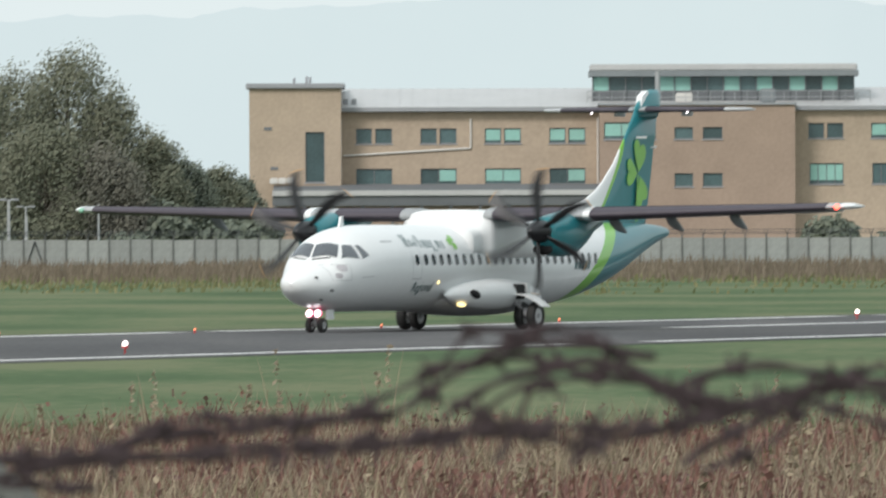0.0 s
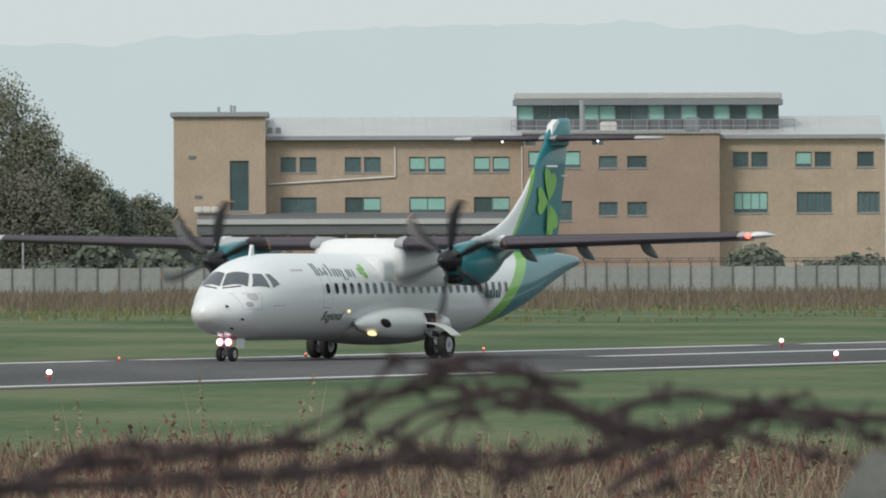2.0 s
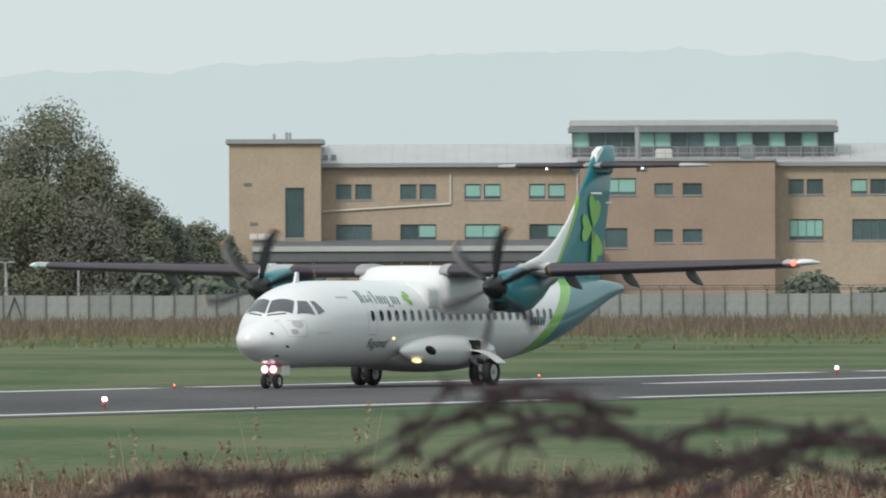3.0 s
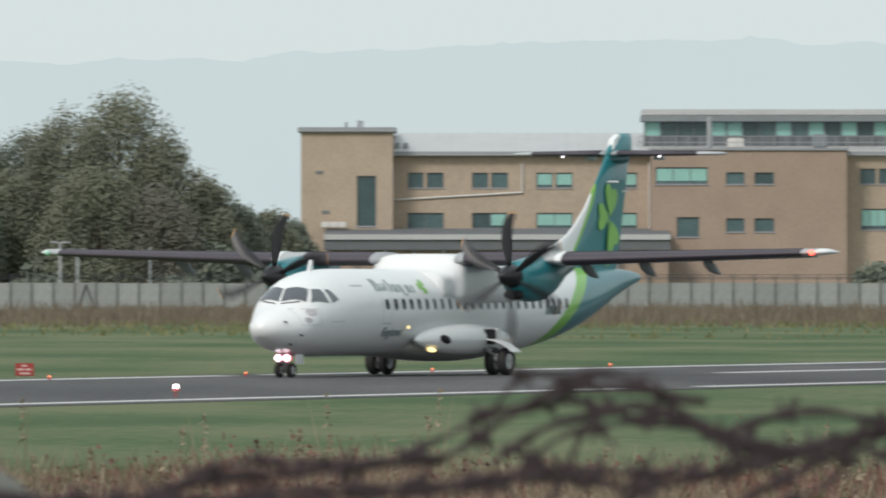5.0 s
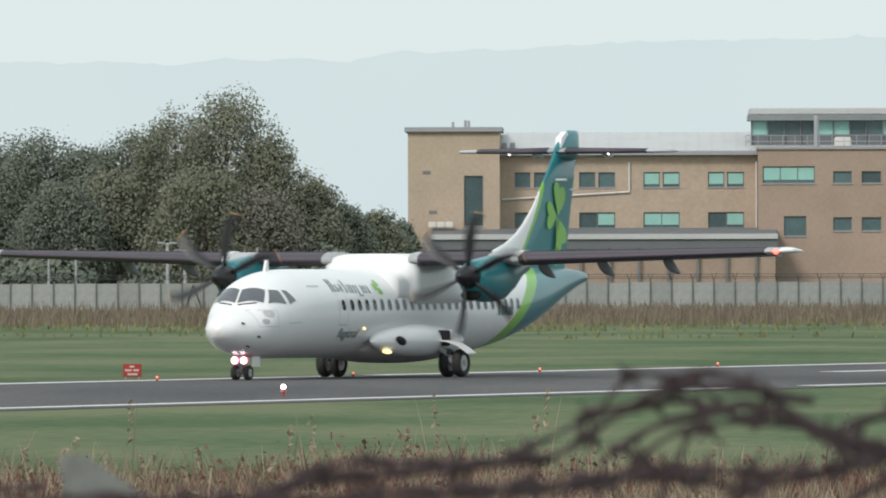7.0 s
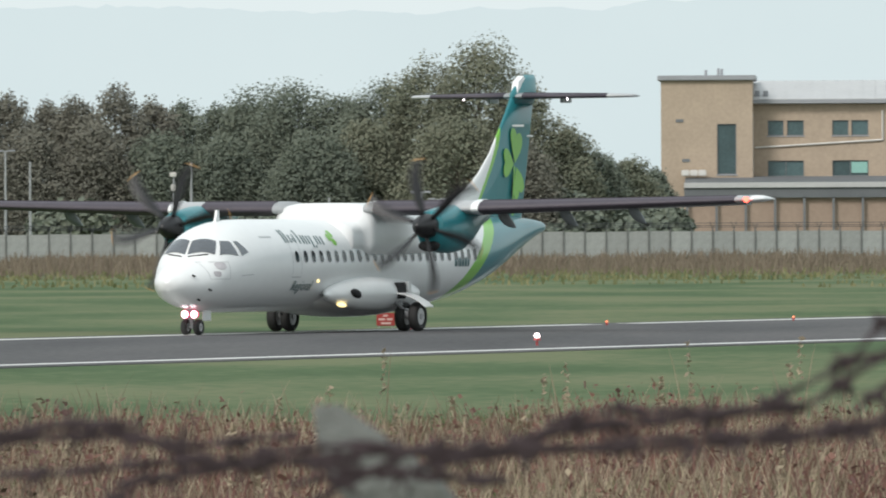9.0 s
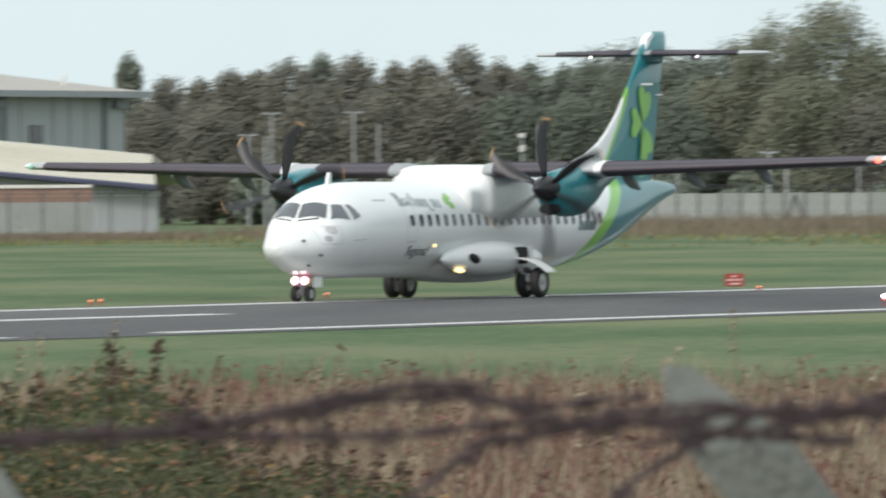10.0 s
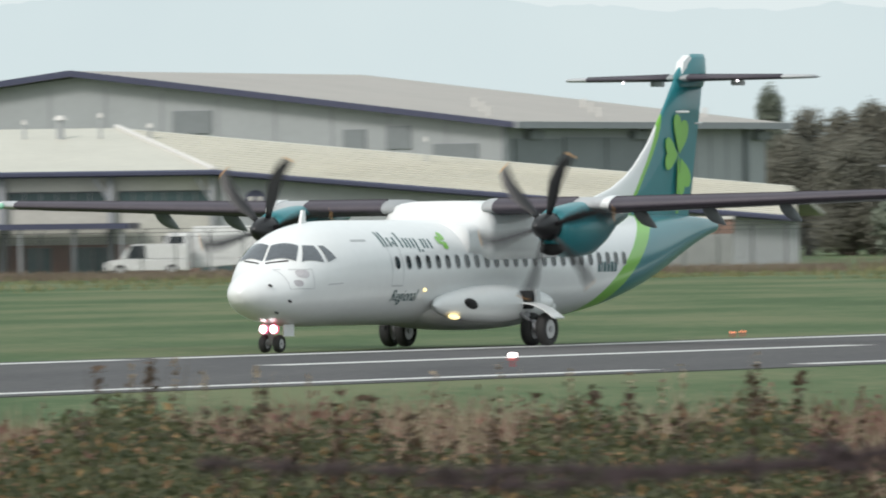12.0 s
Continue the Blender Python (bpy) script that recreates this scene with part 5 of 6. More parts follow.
concrete_fence()
mesh_fence()
bank = tagged(boxpart("yard_wall", -82.87, -69.10, 770, 770.3, 0, 2.2, M_CONCRETE), "grey concrete yard wall with a red brick top course", "wall", kind="structure")
boxpart("brick_course", -82.87, -69.10, 770, 770.3, 2.204, 3.1, M_REDBRICK, bank)
boxpart("wall_coping", -82.87, -69.10, 769.9, 770.4, 3.102, 3.3, M_PIPE, bank)


# ---- lamp posts and camera masts ----
def lamp_post(x, y, top, head="flat"):
    lp = thing("lamp_post", "slim grey lamp post with a flat head beyond the fence", "lamp post", pose(x, y, 0), "lamp posts beyond the fence")
    part("pole", cyl(bmesh.new(), (0, 0, 0), (0, 0, top), 0.12, 0.07, seg=8), M_GALV, lp)
    if head == "flat":
        part("arm", cyl(bmesh.new(), (-0.5, 0, top), (0.5, 0, top), 0.04, seg=6), M_GALV, lp)
        for s in (-1, 1):
            part("lantern", box(bmesh.new(), s * 0.45 - 0.28, s * 0.45 + 0.28, -0.15, 0.15, top - 0.02, top + 0.12, 0.03), M_FASCIA, lp)
    elif head == "camera":
        part("camera_head", box(bmesh.new(), -0.3, 0.22, -0.15, 0.15, top - 0.25, top + 0.1, 0.05), M_PIPE, lp)
        part("control_box", box(bmesh.new(), -0.2, 0.2, -0.35, -0.1, top - 1.3, top - 0.8, 0.04), M_PIPE, lp)


for (x, z), y, hd in (((-69.88, 8.48), 930, "flat"), ((-63.72, 8.52), 930, "flat"), ((-72.39, 6.91), 940, "flat"), ((-70.01, 6.78), 925, "none"), ((-61.87, 7.76), 930, "none"), ((-50.80, 6.78), 925, "camera"), ((-49.52, 7.59), 925, "none"), ((-41.04, 4.13), 920, "none"), ((-39.03, 4.92), 920, "none"), ((-32.38, 5.25), 925, "flat"), ((-31.08, 4.07), 925, "none"), ((-32.81, 5.30), 935, "flat"), ((-31.49, 4.75), 935, "flat"), ((-25.87, 4.97), 930, "none")):
    lamp_post(x, y, z, hd)


# ---- runway lights and the sign ----
def runway_light(x, y, glow_mat, r, tall=0.22, wide=0.1):
    l = thing("runway_light", "small lit runway edge light on a short stem", "runway light", pose(x, y, 0), "runway edge lights")
    part("stem", cyl(bmesh.new(), (0, 0, 0), (0, 0, tall), 0.03, seg=8), M_CARRED, l)
    part("skirt", cyl(bmesh.new(), (0, 0, tall - 0.07), (0, 0, tall), wide, wide * 0.8, seg=12), M_CARRED, l)
    bm = bmesh.new()
    bmesh.ops.create_icosphere(bm, subdivisions=2, radius=r, matrix=Matrix.Translation((0, 0, tall + r * 0.7)))
    part("lens", bm, glow_mat, l, "glowing lens")


for x, y in ((-8.20, 318.60), (-29.40, 272.70), (13.90, 369.90), (14.10, 425.10)):
    runway_light(x, y, M_RUNLAMP, 0.07)
for x, y in ((-7.60, 377.80), (-2.00, 392.30), (-13.10, 364.90), (-30.10, 334.80), (-24.90, 351.70), (3.80, 412.60), (-30.00, 336.70), (14.40, 434.90)):
    runway_light(x, y, M_ORANGE, 0.035, 0.11, 0.045)
sx, sy = -14.20, 374.70
sign = thing("runway_sign", "small dark red runway sign with pale marks on short legs", "sign", pose(sx, sy, 0))
part("board", box(bmesh.new(), -0.28, 0.28, -0.04, 0.04, 0.06, 0.45, 0.015), M_SIGN, sign)
for k, (a, b) in enumerate(((-0.08, 0.06), (-0.22, -0.02), (0.03, 0.2), (-0.14, 0.16))):
    z = (0.37, 0.26, 0.26, 0.14)[k]
    boxpart("sign_mark", a, b, -0.05, -0.042, z - 0.03, z + 0.03, M_SIGNTEXT, sign)
for x in (-0.2, 0.2):
    part("leg", cyl(bmesh.new(), (x, 0, 0), (x, 0, 0.1), 0.02, seg=6), M_GALV, sign)


# ---- trees ----
def leaf_cloud(centres, radii, count, size, rng, flat=0.75):
    """Leaf clumps as small bent quads on and in lumps. Returns vertices and faces."""
    idx = rng.choice(len(centres), count, p=radii[:, 0] ** 2 / np.sum(radii[:, 0] ** 2))
    d = rng.normal(size=(count, 3))
    d /= np.linalg.norm(d, axis=1)[:, None]
    shell = 0.8 + 0.24 * rng.random((count, 1)) ** 0.8
    p = centres[idx] + d * radii[idx] * shell + rng.normal(size=(count, 3)) * np.minimum(0.3, 0.3 * radii[idx])
    o = d * 1.1 + rng.normal(size=(count, 3)) * 0.5 + np.array((-0.15, -0.25, 0.35))
    a = np.cross(o, rng.normal(size=(count, 3)))
    a /= np.linalg.norm(a, axis=1)[:, None]
    b = np.cross(o, a)
    b /= np.linalg.norm(b, axis=1)[:, None]
    s = size * (0.55 + 0.9 * rng.random((count, 1)))
    a, b = a * s, b * s * flat
    n = np.cross(a, b) / s * 0.35
    v = np.stack([p - a, p - b * 0.9 + n, p + a, p + b * 1.1 + n], 1).reshape(-1, 3)
    return v, [(4 * i, 4 * i + 1, 4 * i + 2, 4 * i + 3) for i in range(count)]


def tree(x, y, top, half, material, seed, label, low=0.5, count=5200, size=0.34):
    rng = np.random.default_rng(seed)
    t = thing("tree", label, "tree", pose(x, y, 0), "trees beyond the fence")
    bm = bmesh.new()
    cyl(bm, (0, 0, 0), (0.1, 0, top * 0.5), 0.3 + top * 0.012, 0.2, seg=9)
    cyl(bm, (0.1, 0, top * 0.49), (0, 0, top * 0.85), 0.2, 0.05, seg=7)
    part("trunk", bm, M_BARK, t)
    k = 84
    cs, rs = [], []
    for i in range(k):
        f = (i + 0.5) / k
        z = low + (top - low) * (0.08 + 0.86 * f)
        w = half * math.sqrt(max(0.05, 1 - max(0.0, (f - 0.3) / 0.72) ** 2)) * 1.12
        a = i * 2.4 + rng.random() * 1.2
        rr = w * (0.3 + 0.56 * rng.random() ** 0.5)
        cs.append((rr * math.cos(a), rr * math.sin(a) * 0.8, z))
        r = max(0.4, half * (0.33 - 0.12 * f) * (0.6 + 0.8 * rng.random()))
        rs.append((r * (0.95 + 0.3 * rng.random()), r * 1.1, r * (0.9 + 0.5 * rng.random())))
        if i % 4 == 0 and i > 2:
            bm2 = bmesh.new()
            cyl(bm2, (0, 0, z * 0.75), cs[-1], 0.09, 0.03, seg=5)
            part("limb", bm2, M_BARK, t)
    cs.append((0, 0, top - 0.5))
    rs.append((0.5, 0.5, 0.6))
    v, f = leaf_cloud(np.array(cs), np.array(rs), count, size, rng)
    v[:, 2] = np.maximum(v[:, 2], 0.15)
    raw("crown", v.tolist(), f, material, t, "uneven crown of small leaf clumps")


BIG_TREES = [
    (-29.84, 17.41, 985, 5.2, 0), (-34.05, 15.83, 990, 4.6, 0), (-37.62, 14.32, 995, 3.8, 1), (-26.26, 13.73, 985, 3.9, 0), (-22.91, 10.45, 985, 2.6, 0), (-20.56, 8.50, 990, 2.4, 1), (-18.27, 7.91, 1000, 2.3, 0), (-16.31, 7.02, 1005, 1.9, 1),
    (-44.86, 14.03, 1000, 4.8, 1), (-41.45, 13.16, 1000, 3.6, 1), (-48.51, 13.41, 1005, 4.4, 1), (-38.82, 11.30, 985, 3.2, 0), (-31.33, 11.20, 975, 4.2, 0), (-27.34, 9.42, 975, 3.6, 2), (-42.63, 9.94, 980, 3.6, 1),
]
TREE_ROW = [
    (-77.78, 12.45, 1020, 2.8, 2), (-74.92, 13.51, 1015, 2.9, 2), (-72.49, 13.87, 1020, 2.4, 1), (-69.12, 13.80, 1015, 2.8, 2), (-66.45, 13.22, 1020, 2.4, 2), (-63.66, 13.40, 1015, 2.5, 2), (-60.24, 14.29, 1010, 3.1, 2), (-57.55, 13.35, 1015, 2.6, 2), (-55.28, 13.07, 1020, 2.6, 1), (-52.24, 12.77, 1015, 2.6, 1), (-49.45, 12.95, 1010, 2.6, 1),
    (-71.91, 10.69, 995, 3.0, 2), (-66.01, 10.47, 995, 3.2, 2), (-61.01, 10.81, 995, 3.2, 2), (-55.58, 10.10, 995, 3.2, 1), (-50.60, 9.76, 995, 3.2, 1),
]
HANGAR_TREES = [
    (-88.41, 13.88, 1020, 1.5, 1), (-85.71, 12.04, 1025, 2.4, 2), (-82.49, 11.89, 1020, 2.4, 2), (-80.02, 12.71, 1020, 2.4, 2), (-77.69, 12.51, 1020, 2.0, 2), (-85.29, 9.68, 1005, 2.8, 2), (-80.06, 9.39, 1000, 3.0, 2), (-89.65, 10.19, 1010, 2.4, 2),
]
TREE_LOOKS = [(M_TREE, "broad green tree turning olive in autumn"), (M_TREEDARK, "dark green rounded tree in full leaf"), (M_TREEBROWN, "slender olive-brown tree turning in autumn")]
for i, (x, z, y, half, kind_) in enumerate(BIG_TREES + TREE_ROW + HANGAR_TREES):
    m_, lb = TREE_LOOKS[kind_]
    tree(x, y, z, half, m_, 100 + i, lb, count=int(8500 + 4900 * half), size=0.112)


def stuff_mesh(name, v, f, material, label, category):
    ob = raw(name, v.tolist() if isinstance(v, np.ndarray) else v, f, material)
    return tagged(ob, label, category, kind="stuff")


def hedge(x0, x1, y, top, count, seed, material, label, deep=6.0, size=0.3):
    rng = np.random.default_rng(seed)
    n = max(6, int((x1 - x0) / 2.2))
    cs = np.stack([rng.uniform(x0, x1, n), rng.uniform(y, y + deep, n), rng.uniform(0.3, top * 0.75, n)], 1)
    r = rng.uniform(1.0, 2.0, n)
    rs = np.stack([r * 1.3, r, r * 0.8], 1)
    v, f = leaf_cloud(cs, rs, count, size, rng)
    v[:, 2] = np.abs(v[:, 2])
    stuff_mesh("shrubs", v, f, material, label, "shrubs")


hedge(-76.12, -15.14, 965, 5.0, 26000, 5, M_TREEDARK, "dark green shrubs crowded beneath the trees", 12)
hedge(-23.91, -14.72, 1085, 3.6, 4000, 6, M_TREE, "green shrubs beside the brick building")
hedge(28.08, 43.21, 1050, 3.0, 5000, 7, M_TREEDARK, "dark green shrubs in front of the far wing")


# ---- grass and weeds ----
def blades(x, y, z0, h, w, lean, rng, bend=0.3):
    """Upright tapered blades of three quads; arrays of equal length."""
    n = len(x)
    a = rng.uniform(0, 2 * np.pi, n)
    face = rng.uniform(-0.9, 0.9, n)
    dx, dy = np.cos(a) * lean * h, np.sin(a) * lean * h
    wx, wy = np.cos(face) * w / 2, np.sin(face) * w / 2
    rows = []
    for t, k in ((0, 1.0), (0.45, 0.85), (0.8, 0.55), (1.0, 0.12)):
        cx, cy, cz = x + dx * t ** 1.8, y + dy * t ** 1.8, z0 + h * (t - bend * lean * t * t)
        rows.append(np.stack([cx - wx * k, cy - wy * k, cz], 1))
        rows.append(np.stack([cx + wx * k, cy + wy * k, cz], 1))
    v = np.stack(rows, 1).reshape(-1, 3)
    f = []
    for i in range(n):
        o = 8 * i
        f += [(o, o + 1, o + 3, o + 2), (o + 2, o + 3, o + 5, o + 4), (o + 4, o + 5, o + 7, o + 6)]
    return v, f


def field(n, d0, d1, az0, az1, rng, power=1.0):
    """Random spots on the ground in a sector before the eye."""
    d = d0 + (d1 - d0) * rng.random(n) ** power
    a = np.radians(rng.uniform(az0, az1, n))
    return d * np.sin(a), d * np.cos(a)


def wave(x, y, s, seed):
    return np.array([noise.noise((a * s, b * s, seed)) for a, b in zip(x, y)])


def seeds(x, y, z0, z1, count, size, rng):
    """Small seed clusters along the upper part of stalks."""
    n = len(x)
    idx = rng.integers(0, n, count)
    t = rng.random(count)
    p = np.stack([x[idx] + rng.normal(0, 0.02, count), y[idx] + rng.normal(0, 0.02, count), z0[idx] + (z1[idx] - z0[idx]) * t], 1)
    a = rng.normal(size=(count, 3)) * size
    b = rng.normal(size=(count, 3)) * size
    v = np.stack([p - a, p - b, p + a, p + b], 1).reshape(-1, 3)
    return v, [(4 * i, 4 * i + 1, 4 * i + 2, 4 * i + 3) for i in range(count)]


def near_weeds():
    rng = np.random.default_rng(21)
    x, y = field(52000, 100, 178, -8.6, 2.6, rng, 0.8)
    g = wave(x, y, 0.35, 1.0)
    far = (y - 150) / 28
    keep = rng.random(len(x)) < np.clip(0.9 + g - np.maximum(far, 0) * 0.8, 0.05, 1)
    x, y, g = x[keep], y[keep], g[keep]
    h = np.clip(0.62 + 0.5 * g + rng.normal(0, 0.16, len(x)), 0.25, 1.25)
    v, f = blades(x, y, 0 * x - 0.02, h, 0.012 + 0.01 * rng.random(len(x)), 0.18 + 0.25 * rng.random(len(x)), rng)
    stuff_mesh("dry_grass", v, f, M_STRAW, "tall dry straw-coloured grass in the rough", "grass")
    x, y = field(52000, 100, 185, -8.6, 2.6, rng)
    h = rng.uniform(0.15, 0.42, len(x)) + 0.3 * np.maximum(wave(x, y, 0.3, 17.0), 0)
    v, f = blades(x, y, 0 * x - 0.02, h, 0.02 + 0.012 * rng.random(len(x)), 0.5 * rng.random(len(x)), rng)
    stuff_mesh("green_grass", v, f, M_GREENBLADE, "green grass between the dry stems", "grass")
    x, y = field(24000, 100, 172, -8.6, 2.6, rng, 0.9)
    g = wave(x, y, 0.22, 9.0)
    keep = g > -0.05
    x, y, g = x[keep], y[keep], g[keep]
    h = np.clip(0.55 + 0.6 * g + rng.normal(0, 0.12, len(x)), 0.2, 1.1)
    v, f = blades(x, y, 0 * x - 0.02, h, 0.02 + 0.02 * rng.random(len(x)), 0.15 + 0.2 * rng.random(len(x)), rng)
    v2, f2 = seeds(x, y, h * 0.4, h, 26000, 0.022, rng)
    off = len(v)
    stuff_mesh("dock_weeds", np.concatenate([v, v2]), f + [tuple(i + off for i in q) for q in f2], M_DOCK, "rust-brown dead dock weeds", "weeds")
    # single tall stalks with pale plumes
    x, y = field(95, 105, 165, -8.4, 2.5, rng)
    h = rng.uniform(0.9, 1.75, len(x))
    v, f = blades(x, y, 0 * x - 0.02, h, np.full(len(x), 0.025), 0.1 + 0.1 * rng.random(len(x)), rng)
    v2, f2 = seeds(x, y, h * 0.6, h * 0.97, 3600, 0.017, rng)
    off = len(v)
    stuff_mesh("tall_stalks", np.concatenate([v, v2]), f + [tuple(i + off for i in q) for q in f2], M_STRAW, "single tall pale stalks with seed plumes", "weeds")


near_weeds()


def far_weeds():
    rng = np.random.default_rng(33)
    x = rng.uniform(-135, 62, 85000)
    y = 640 + 250 * rng.random(len(x)) ** 0.8
    x *= y / 890
    g = wave(x, y, 0.05, 4.0)
    keep = rng.random(len(x)) < np.clip((y - 665) / 120, 0, 1) ** 2 * np.clip(0.8 + g, 0.2, 1)
    x, y, g = x[keep], y[keep], g[keep]
    lim = np.where(x < -59.33, 736.0, 898.0)
    y = np.minimum(y, lim - rng.uniform(0, 14, len(x)))
    h = np.clip(0.7 + 0.6 * g + rng.normal(0, 0.22, len(x)), 0.15, 1.5)
    h = np.where(x < -59.33, h * 0.55, h)
    v, f = blades(x, y, 0 * x - 0.03, h, 0.05 + 0.05 * rng.random(len(x)), 0.5 * rng.random(len(x)), rng)
    stuff_mesh("dead_weeds", v, f, M_HEATH, "brown dead weeds along the perimeter fence", "weeds")
    x = rng.uniform(-120, 60, 34000)
    y = 500 + 300 * rng.random(len(x))
    x *= y / 800
    g = wave(x, y, 0.04, 14.0)
    keep = g + (y - 630) / 200 > rng.random(len(x))
    x, y, g = x[keep], y[keep], g[keep]
    y = np.where(x < -59.33 * y / 742, np.minimum(y, 735), y)
    h = rng.uniform(0.12, 0.4, len(x))
    v, f = blades(x, y, 0 * x - 0.03, h, 0.1 + 0.1 * rng.random(len(x)), 0.4 * rng.random(len(x)), rng)
    stuff_mesh("pale_grass", v, f, M_PALEGRASS, "pale uncut grass beyond the runway", "grass")


far_weeds()


def brambles():
    """A thicket of bramble on the near bank, its leaves in clumps, with arching canes and dead stalks."""
    rng = np.random.default_rng(44)

    def crest(az):
        return 2.02 + 0.09 * np.sin(az * 2.3 + 1) + 0.1 * np.sin(az * 6.1) - 0.8 * np.clip((az + 5.1) / 1.9, 0, 1.4)
    n = 38000
    az = rng.uniform(-8.9, -3.2, n)
    d = rng.uniform(60, 76, n)
    top = crest(az) + 0.14 * np.array([noise.noise((a * 3.0, b * 0.4, 2.0)) for a, b in zip(az, d)])
    z = top - np.abs(rng.normal(0, 0.34, n)) + np.where(rng.random(n) < 0.12, rng.uniform(0, 0.13, n), 0)
    z = np.maximum(z, 0.05)
    p = np.stack([d * np.sin(np.radians(az)), d * np.cos(np.radians(az)), z], 1)
    a = rng.normal(size=(n, 3)) * (1, 1, 0.5)
    a /= np.linalg.norm(a, axis=1)[:, None]
    b = np.cross(a, rng.normal(size=(n, 3)))
    b /= np.linalg.norm(b, axis=1)[:, None]
    s = rng.uniform(0.014, 0.042, (n, 1))
    nn = np.cross(a, b) * s * 0.3
    q = [p - a * s, p - a * s * 0.2 - b * s * 0.62 + nn, p + a * s, p - a * s * 0.2 + b * s * 0.62 + nn]
    v = np.stack(q, 1)
    turn = rng.random(n) < 0.13
    for sel, m_, nm, lb in ((~turn, M_BRAMBLE, "bramble_leaves", "dark green bramble leaves in a dense thicket"), (turn, M_TURNED, "turned_leaves", "yellow and russet leaves among the brambles")):
        w = v[sel].reshape(-1, 3)
        stuff_mesh(nm, w, [(4 * i, 4 * i + 1, 4 * i + 2, 4 * i + 3) for i in range(len(w) // 4)], m_, lb, "brambles")
    bm = bmesh.new()
    for i in range(24):
        a0, d0 = rng.uniform(-8.7, -4.4), rng.uniform(60, 70)
        x, y = d0 * math.sin(radians(a0)), d0 * math.cos(radians(a0))
        z0 = float(crest(np.array(a0)))
        run, up = rng.uniform(-0.4, 0.4), rng.uniform(0.02, 0.14)
        prev = None
        for k in range(9):
            t = k / 8
            c = Vector((x + run * t, y, z0 - 0.5 + (0.5 + up) * math.sin(math.pi * (0.15 + 0.7 * t)) ))
            if prev is not None:
                cyl(bm, prev, c, 0.006, seg=4, caps=False)
            prev = c
    tagged(part("bramble_canes", bm, M_SEED), "thin brown arching bramble canes", "brambles", kind="stuff")
    # dead stalks with dark seed heads
    n = 220
    az = rng.uniform(-8.6, -3.6, n)
    d = rng.uniform(62, 80, n)
    x, y = d * np.sin(np.radians(az)), d * np.cos(np.radians(az))
    base = crest(az)
    h = base + rng.uniform(-0.25, 0.28, n)
    v1, f1 = blades(x, y, 0 * x, h, np.full(n, 0.012), 0.02 + 0.03 * rng.random(n), rng, 0.1)
    v2, f2 = seeds(x, y, h - 0.3, h, 7500, 0.013, rng)
    off = len(v1)
    stuff_mesh("dead_stalks", np.concatenate([v1, v2]), f1 + [tuple(i + off for i in q) for q in f2], M_SEED, "dead brown stalks with dark seed heads over the brambles", "weeds")


brambles()


# ---- the near fence: blurred posts and barbed wire ----
def post_near(x, y, top, w, crank=0.0):
    """A concrete post; crank: how far its slanted head reaches sideways from the shaft."""
    p = thing("fence_post", "grey concrete fence post with a slanted head" if crank else "grey concrete fence post with a pointed top", "fence post", pose(x, y, 0), "near fence posts")
    rings = []
    for z, k in ((0, 1), (top - 0.42, 1), (top - w * 0.75, 1), (top - w * 0.4, 0.75), (top, 0.25)):
        off = crank * min(1.0, (top - z) / 0.42)
        rings.append([(off + sx * w / 2 * k, sy * w / 2 * k, z) for sx, sy in ((-1, -1), (1, -1), (1, 1), (-1, 1))])
    bm = loft(rings)
    part("shaft", bm, M_POSTCONC, p)
    for z in (top - 0.2, top - 0.5, top - 1.0):
        at = crank * min(1.0, (top - z) / 0.42)
        part("wire_staple", box(bmesh.new(), at - 0.012, at + 0.012, -w / 2 - 0.01, -w / 2 + 0.002, z, z + 0.02), M_RUST, p)


def strand(points, seed, thick=0.0023, y=10.0, wob=0.006):
    """A rusty twisted strand through a few points, with barbs."""
    rnd_ = random.Random(seed)
    w = thing("barbed_wire", "rusty tangled barbed wire strand in front of the view", "barbed wire", None, "near fence wires")
    pts = []
    for (x0, z0), (x1, z1) in zip(points, points[1:]):
        n = max(2, int(math.hypot(x1 - x0, z1 - z0) / 0.008))
        for k in range(n):
            t = k / n
            pts.append(Vector((x0 + (x1 - x0) * t, y, z0 + (z1 - z0) * t)))
    pts.append(Vector((points[-1][0], y, points[-1][1])))
    for _ in range(6):
        pts = [pts[0]] + [(a + b * 2 + c) / 4 for a, b, c in zip(pts, pts[1:], pts[2:])] + [pts[-1]]
    for s in (0, 1):
        bm = bmesh.new()
        rings = []
        for i, p in enumerate(pts):
            a = i * 0.55 + s * math.pi
            o = Vector((0, math.cos(a), math.sin(a))) * thick * 0.8 + Vector((0, 0, wob * noise.noise((p.x * 9, seed, 0))))
            d = (pts[min(i + 1, len(pts) - 1)] - pts[max(i - 1, 0)]).normalized()
            u = d.cross(Vector((0, 1, 0))).normalized()
            c = p + o
            rings.append([c + (u * math.cos(b) + Vector((0, 1, 0)) * math.sin(b)) * thick for b in (0, 1.26, 2.51, 3.77, 5.03)])
        part("wire", loft(rings), M_RUST, w)
    i = rnd_.randint(2, 6)
    while i < len(pts) - 1:
        bm = bmesh.new()
        c = pts[i]
        for k in range(4):
            v = Vector((rnd_.uniform(-1, 1), rnd_.uniform(-0.5, 0.5), rnd_.uniform(-1, 1))).normalized() * rnd_.uniform(0.012, 0.022)
            cyl(bm, c - v * 0.3, c + v, 0.003, 0.0012, seg=5)
        cyl(bm, c - Vector((0.009, 0, 0)), c + Vector((0.009, 0, 0)), thick * 1.75, seg=7)
        part("barb", bm, M_RUST, w)
        i += rnd_.randint(5, 9)


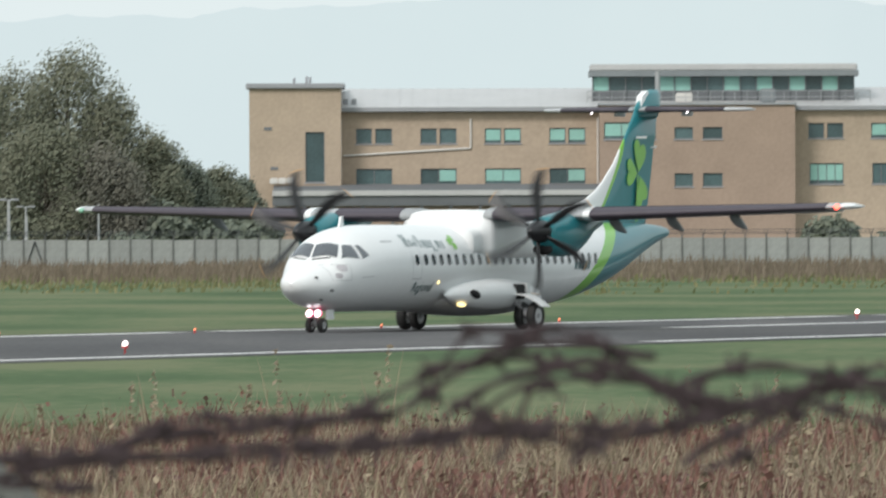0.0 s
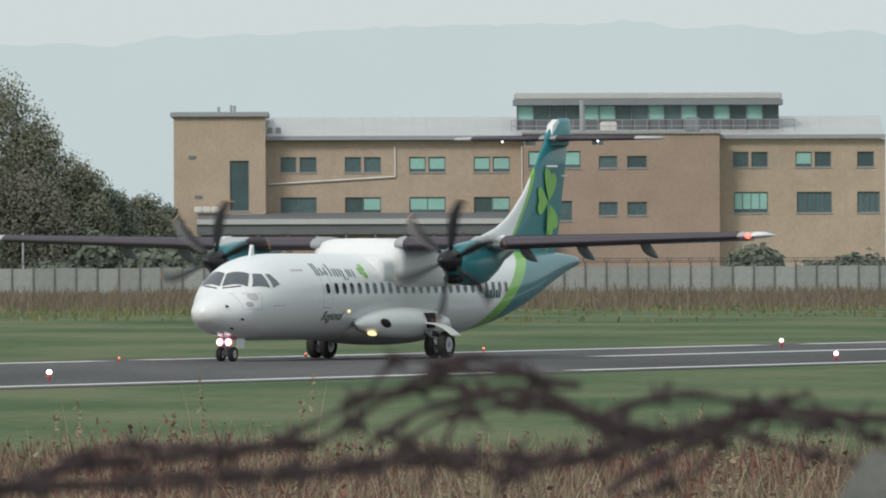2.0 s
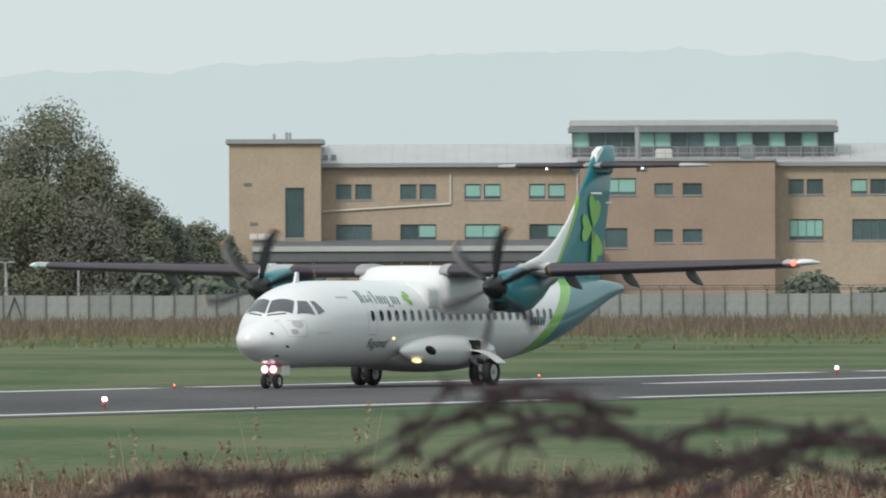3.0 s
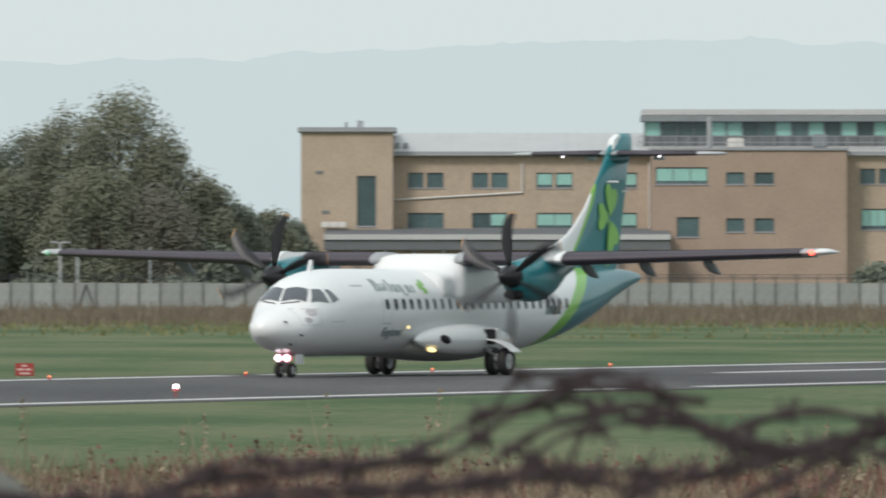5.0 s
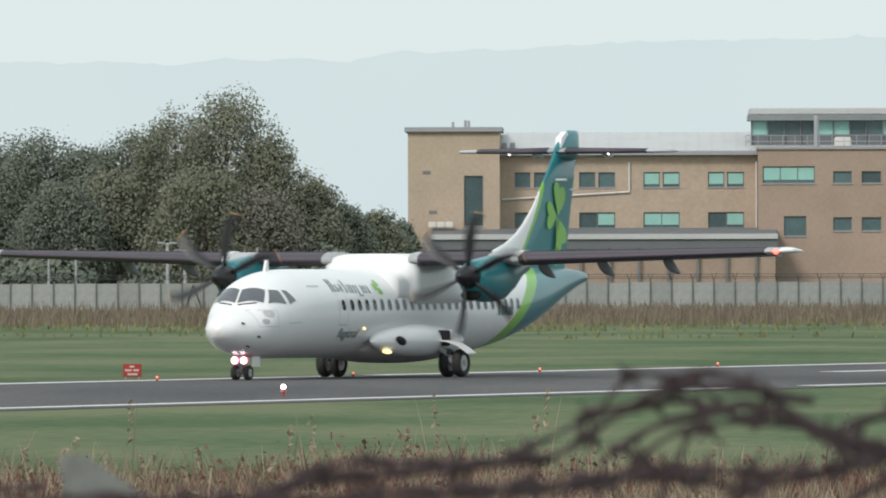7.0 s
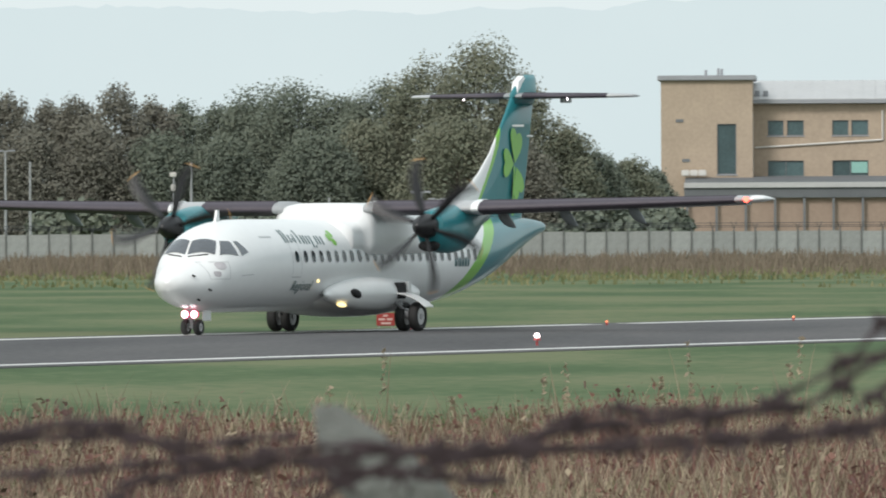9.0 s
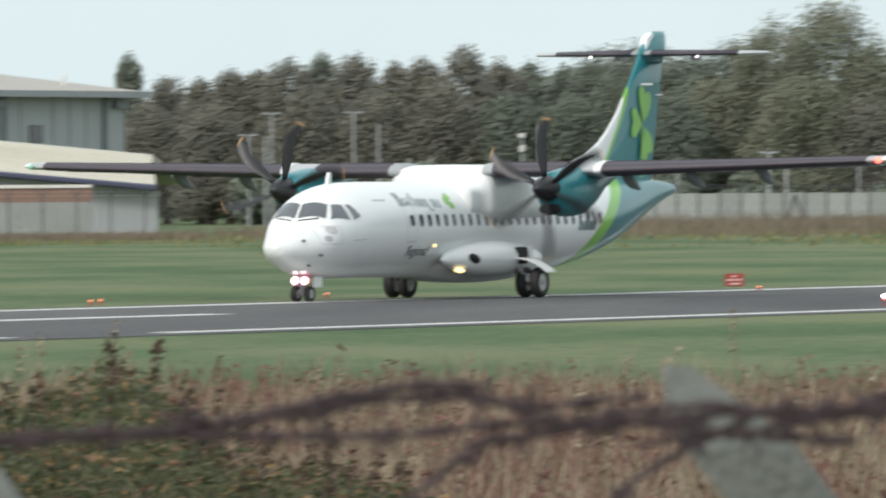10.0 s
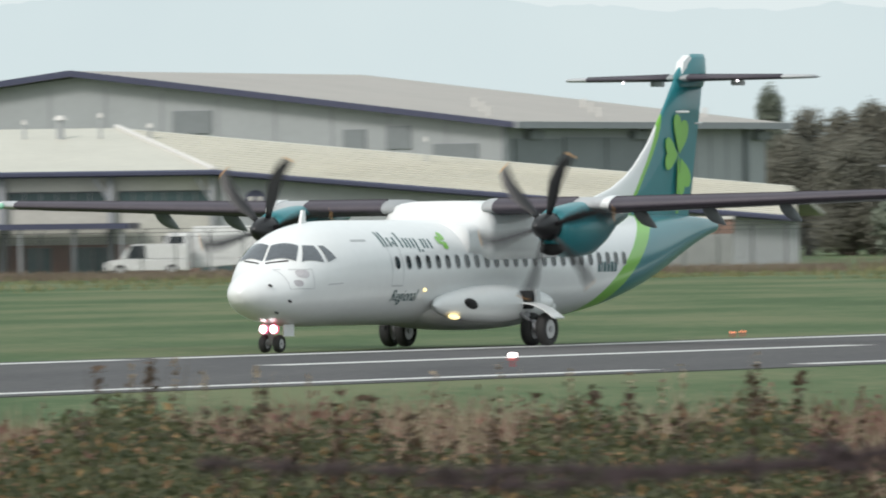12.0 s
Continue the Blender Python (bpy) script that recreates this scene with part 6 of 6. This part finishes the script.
HIGH_WIRES = [
    [(-0.46, 3.07), (-0.32, 3.08), (-0.21, 3.08), (-0.09, 3.09), (0.03, 3.10), (0.16, 3.10), (0.23, 3.11), (0.28, 3.13), (0.32, 3.14), (0.39, 3.13), (0.50, 3.12)],
    [(-0.22, 3.10), (-0.18, 3.10), (-0.09, 3.11), (-0.04, 3.11), (0.00, 3.14), (0.04, 3.16), (0.07, 3.18), (0.10, 3.18), (0.13, 3.17), (0.15, 3.15), (0.19, 3.13), (0.23, 3.12), (0.27, 3.11)],
    [(-0.00, 3.11), (0.04, 3.14), (0.09, 3.15), (0.12, 3.16), (0.15, 3.14), (0.17, 3.13), (0.22, 3.12)],
]
CROSS_WIRES = [
    [(0.03, 3.16), (0.07, 3.17), (0.11, 3.17), (0.15, 3.16), (0.17, 3.16)],
    [(0.10, 3.07), (0.12, 3.09), (0.15, 3.11)],
    [(0.19, 3.07), (0.20, 3.08), (0.24, 3.10), (0.29, 3.13), (0.32, 3.14)],
    [(0.18, 3.13), (0.20, 3.14), (0.24, 3.15), (0.27, 3.15), (0.30, 3.14), (0.39, 3.13), (0.45, 3.13)],
]
LOW_WIRES = [
    [(-0.85, 3.08), (-0.78, 3.07), (-0.66, 3.09), (-0.59, 3.09), (-0.52, 3.07), (-0.46, 3.08), (-0.39, 3.08), (-0.32, 3.07), (-0.25, 3.09), (-0.19, 3.10), (-0.06, 3.11)],
    [(-0.80, 3.07), (-0.70, 3.08), (-0.66, 3.10), (-0.61, 3.10), (-0.54, 3.08), (-0.45, 3.09)],
    [(-1.16, 3.05), (-1.03, 3.05), (-0.90, 3.06), (-0.76, 3.06), (-0.66, 3.06), (-0.55, 3.07), (-0.46, 3.07), (-0.40, 3.07)],
    [(-0.72, -0.04), (-0.65, 3.00), (-0.61, 3.03), (-0.57, 3.06)],
    [(-0.54, -0.03), (-0.48, 3.01), (-0.45, 3.03), (-0.40, 3.06), (-0.36, 3.08)],
    [(-0.60, 3.05), (-0.54, 3.06), (-0.46, 3.07), (-0.37, 3.06), (-0.28, 3.05)],
    [(0.04, 3.07), (0.05, 3.08), (0.06, 3.11), (0.07, 3.13)],
    [(-1.34, 3.07), (-1.16, 3.06), (-0.97, 3.06), (-0.79, 3.07), (-0.65, 3.10), (-0.58, 3.10)],
]
WIRES = HIGH_WIRES + CROSS_WIRES + LOW_WIRES
for k, w in enumerate(WIRES):
    strand(w, k)
# loose loops of the same wire tangled in the first seven strands
loose = random.Random(12)
for k, w in enumerate(WIRES[:7]):
    for j in range(1):
        dx, dz = loose.uniform(-0.05, 0.05), loose.uniform(-0.032, 0.002)
        strand([(x + dx + loose.uniform(-0.01, 0.01), z + dz + loose.uniform(-0.012, 0.012)) for x, z in w], 50 + 2 * k + j, 0.0017, 10.0)
for x, z, y, w, c in ((-0.47, 3.10, 11.0, 0.095, 0.33), (-1.23, 2.98, 12.5, 0.1, 0.0), (0.37, 3.12, 9.0, 0.07, 0.0)):
    post_near(x, y, z, w, c)


PLANE_PATH = [
    (0.0, -4.87, 376.89, 26.37),
    (0.5, -4.96, 376.80, 26.36),
    (1.0, -5.06, 376.67, 26.36),
    (1.5, -5.19, 376.51, 26.32),
    (2.0, -5.28, 376.42, 26.26),
    (2.5, -5.42, 376.20, 26.20),
    (3.0, -5.59, 375.95, 26.13),
    (3.2, -5.70, 375.76, 26.13),
    (4.8, -7.04, 373.29, 25.90),
    (5.0, -7.28, 372.83, 25.86),
    (5.5, -8.04, 371.35, 25.77),
    (6.0, -8.99, 369.45, 25.35),
    (6.5, -10.09, 367.85, 24.66),
    (7.0, -11.55, 365.42, 23.92),
    (7.5, -13.15, 362.55, 23.16),
    (7.7, -13.90, 361.13, 22.93),
    (9.3, -21.28, 347.20, 21.95),
    (9.5, -22.42, 344.50, 21.84),
    (10.0, -25.48, 337.50, 21.55),
    (10.5, -28.63, 330.00, 21.40),
    (11.0, -32.22, 322.30, 21.30),
    (11.5, -35.78, 314.30, 21.24),
    (12.0, -39.99, 305.80, 21.20),
]
# lean of the upright blade of each propeller
PHASE_PORT = [(0.0, 0), (2.5, 12), (5.5, -5), (6.5, 12), (9.5, -15), (10.5, 8), (12.0, 17)]
PHASE_STARBOARD = [(0.0, -13), (2.5, 16), (5.5, 8), (6.5, 5), (9.5, 20), (10.5, 4), (12.0, 17)]


def spin(phases):
    """About 810 degrees a second, with the blades at the given lean at the given times."""
    out = []
    for i in range(25):
        t = 0.5 * i
        lean = float(np.interp(t, [p[0] for p in phases], [p[1] for p in phases]))
        turn = 405.0 * i
        out.append((t, turn - ((turn + lean + 30) % 60 - 30)))
    return out


def motions():
    walk(airliner, [(t, pose(x, y, RUNWAY_TOP, 0, 0, -90 - h)) for t, x, y, h in PLANE_PATH])
    for prop, side, turns in ((prop_port, 4.05, spin(PHASE_PORT)), (prop_starboard, -4.05, spin(PHASE_STARBOARD))):
        rows = []
        for (t0, a0), (t1, a1) in zip(turns, turns[1:]):
            for k in range(5):
                rows.append((t0 + 0.1 * k, pose(-9.3, side, 3.06, a0 + (a1 - a0) * k / 5, 0, 0)))
        rows.append((12.0, pose(-9.3, side, 3.06, turns[-1][1], 0, 0)))
        walk(prop, rows)


motions()
